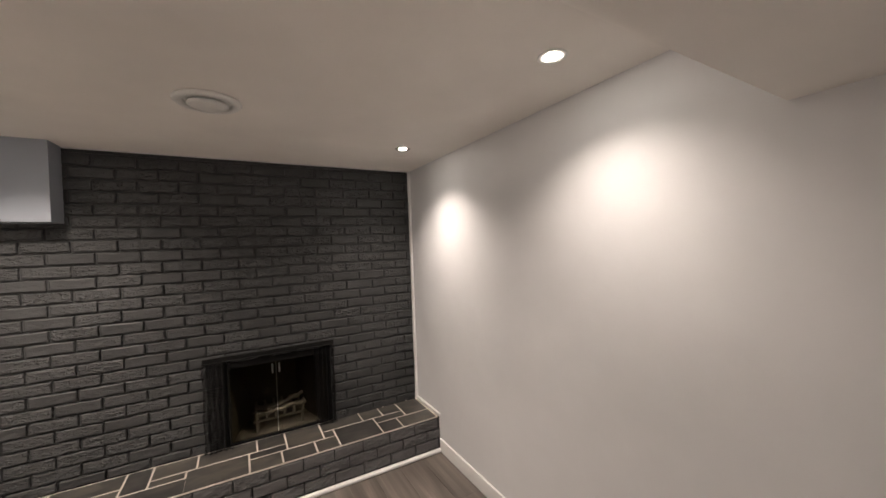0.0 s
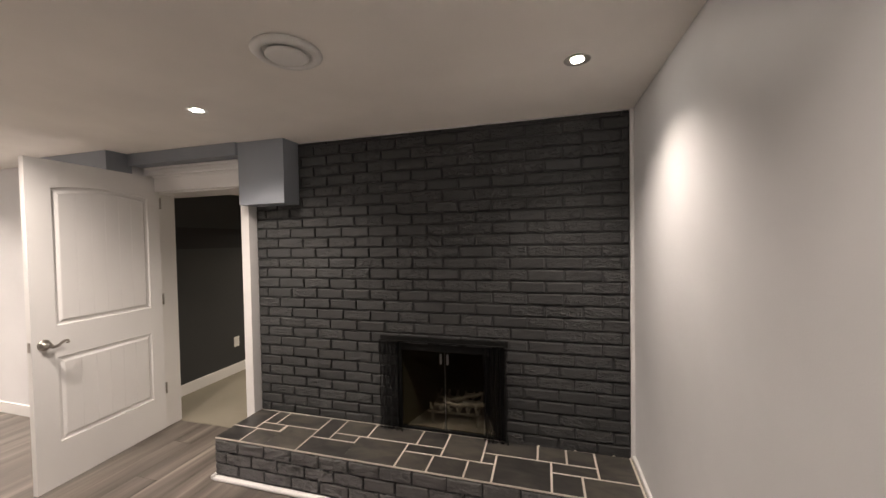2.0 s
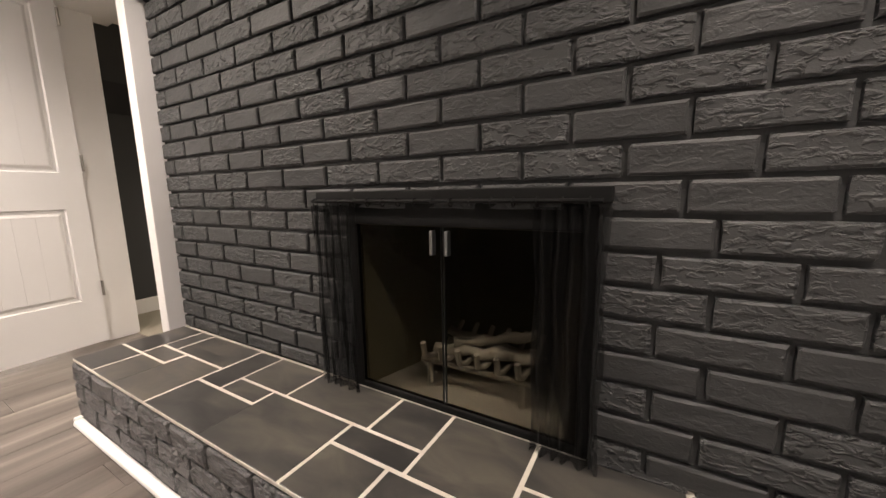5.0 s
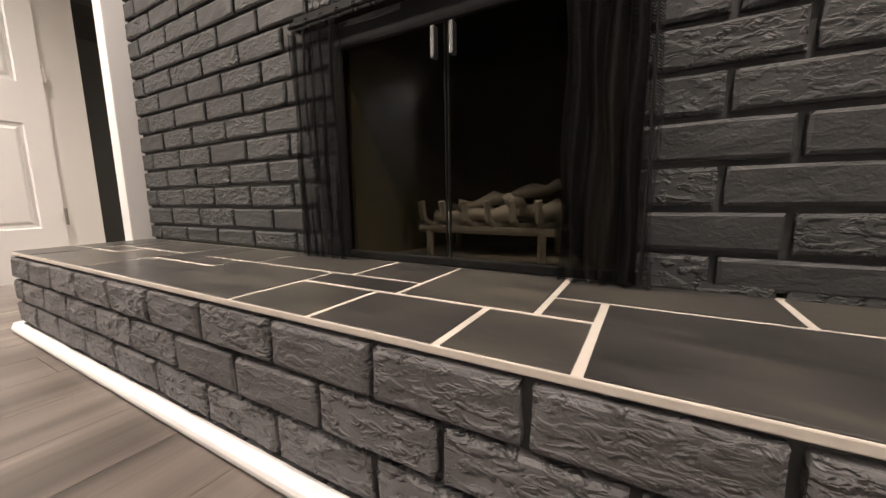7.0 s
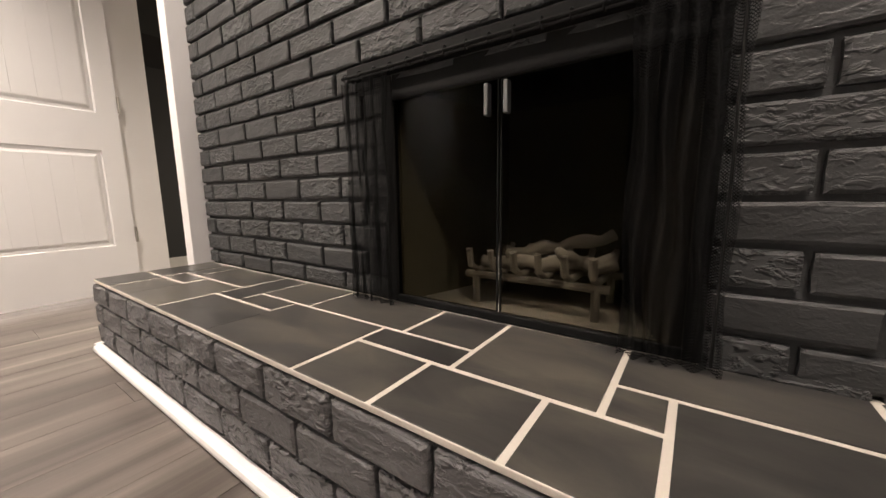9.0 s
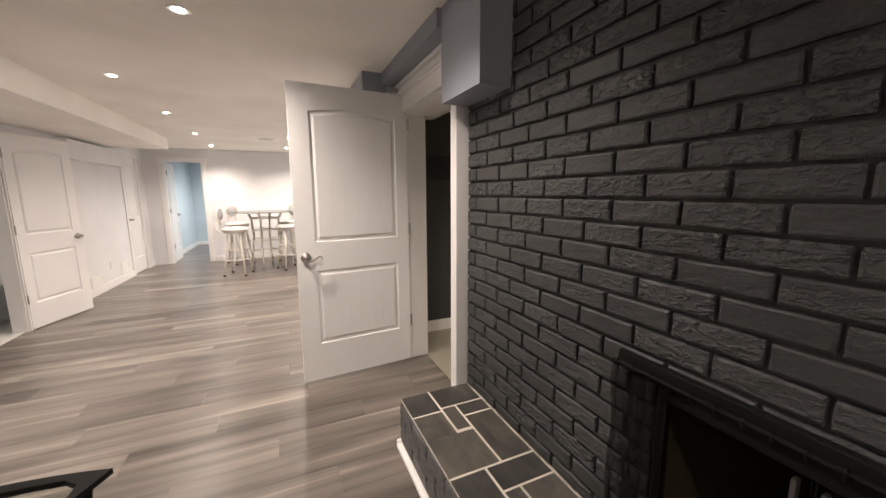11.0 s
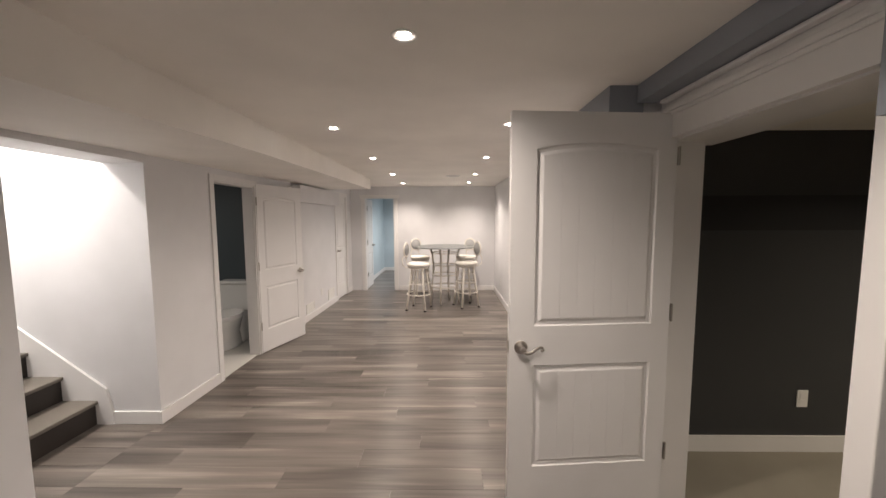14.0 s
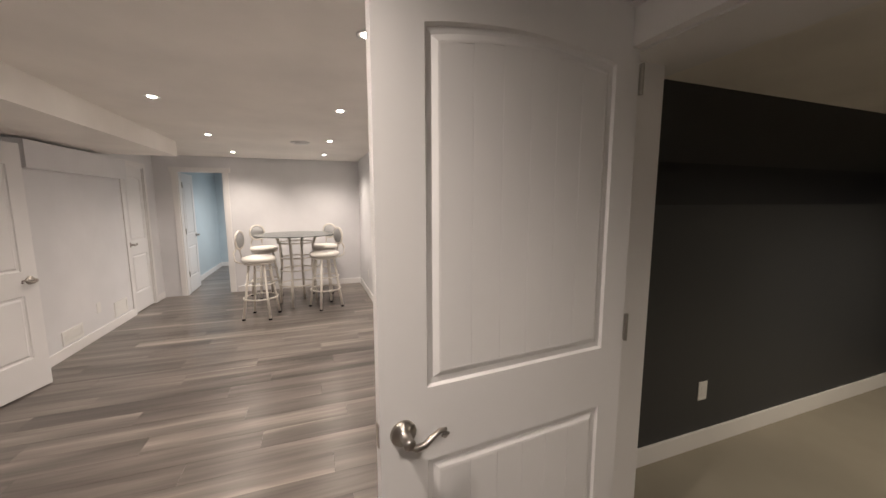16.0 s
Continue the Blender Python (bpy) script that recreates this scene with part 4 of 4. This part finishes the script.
joint = 0.0115
c = -1
while BZ + c * BC < CEIL - 0.02:
    z0, z1 = max(BZ + c * BC, HEARTH_Z + 0.004), min(BZ + (c + 1) * BC, CEIL - 0.002)
    off = BX + (BP / 2 if c % 2 else 0.0)
    k = math.floor((BRICK_L - off) / BP)
    while off + k * BP < RIGHT:
        x0, x1 = max(off + k * BP, BRICK_L), min(off + (k + 1) * BP, RIGHT - 0.02)
        spans = [(x0, x1)]
        if z0 < 0.81:
            spans = [(x0, min(x1, -0.10))]
        for a, b in spans:
            if b - a > 0.03 and z1 - z0 > 0.02:
                me = brick_of(b - a - joint, z1 - z0 - joint, BRICK, rng.randrange(6), 0.0012)
                piece("brick", me, ((a + b) / 2, NORTH + 0.0125 + rng.uniform(-0.0008, 0.0008), (z0 + z1) / 2 + rng.uniform(-0.0008, 0.0008)), BRICK_WALL, rng.uniform(-0.25, 0.25))
        k += 1
    if z0 < 0.81:
        # cut bricks beside the fireplace break the bond
        x0 = 0.60
        x1 = (0.81 if c % 2 else 0.722)
        while x0 < RIGHT - 0.05:
            me = brick_of(x1 - x0 - joint, z1 - z0 - joint, BRICK, rng.randrange(6), 0.0012)
            piece("brick", me, ((x0 + x1) / 2, NORTH + 0.0125 + rng.uniform(-0.0008, 0.0008), (z0 + z1) / 2), BRICK_WALL, rng.uniform(-0.25, 0.25))
            x0, x1 = x1, min(x1 + BP, RIGHT - 0.02)
    c += 1

# hearth front and its open end
HP, HTOP = 0.196, 0.256
for c in range(4):
    z1 = HTOP - c * 0.076
    z0 = max(z1 - 0.076, 0.0)
    off = 0.141 + (0.098 if c % 2 else 0.0)
    k = math.floor((HEARTH_L - off) / HP)
    while off + k * HP < RIGHT:
        a, b = max(off + k * HP, HEARTH_L), min(off + (k + 1) * HP, RIGHT)
        if b - a > 0.03:
            me = brick_of(b - a - joint, z1 - z0 - 0.009, HEARTH_BRICK, 10 + rng.randrange(6), 0.003)
            piece("brick", me, ((a + b) / 2, HEARTH_F + 0.0145, (z0 + z1) / 2), HEARTH, rng.uniform(-0.5, 0.5))
        k += 1
    y = HEARTH_F + (0.0 if c % 2 else -0.09)
    while y < NORTH:
        a, b = max(y, HEARTH_F + 0.002), min(y + HP, NORTH - 0.01)
        if b - a > 0.03:
            me = brick_of(b - a - joint, z1 - z0 - 0.009, HEARTH_BRICK, 10 + rng.randrange(6), 0.003)
            piece("brick", me, (HEARTH_L + 0.0145, (a + b) / 2, (z0 + z1) / 2), HEARTH, -90)
        y += HP

# the far stretch of the stair-side wall stands slightly out of square
SKEW = Matrix.Translation((STAIR_W, SOUTH, 0)) @ Matrix.Rotation(radians(-1.25), 4, "Z") @ Matrix.Translation((-STAIR_W, -SOUTH, 0))
for ob in list(bpy.data.objects):
    if ob.name in ("wall_south_2", "door_casing_1", "door_casing_2", "door_2", "door_3", "baseboard_4", "baseboard_5", "baseboard_6", "soffit_small") or (ob.name.startswith("wall_grille") and ob.parent is None):
        ob.matrix_world = SKEW @ ob.matrix_world
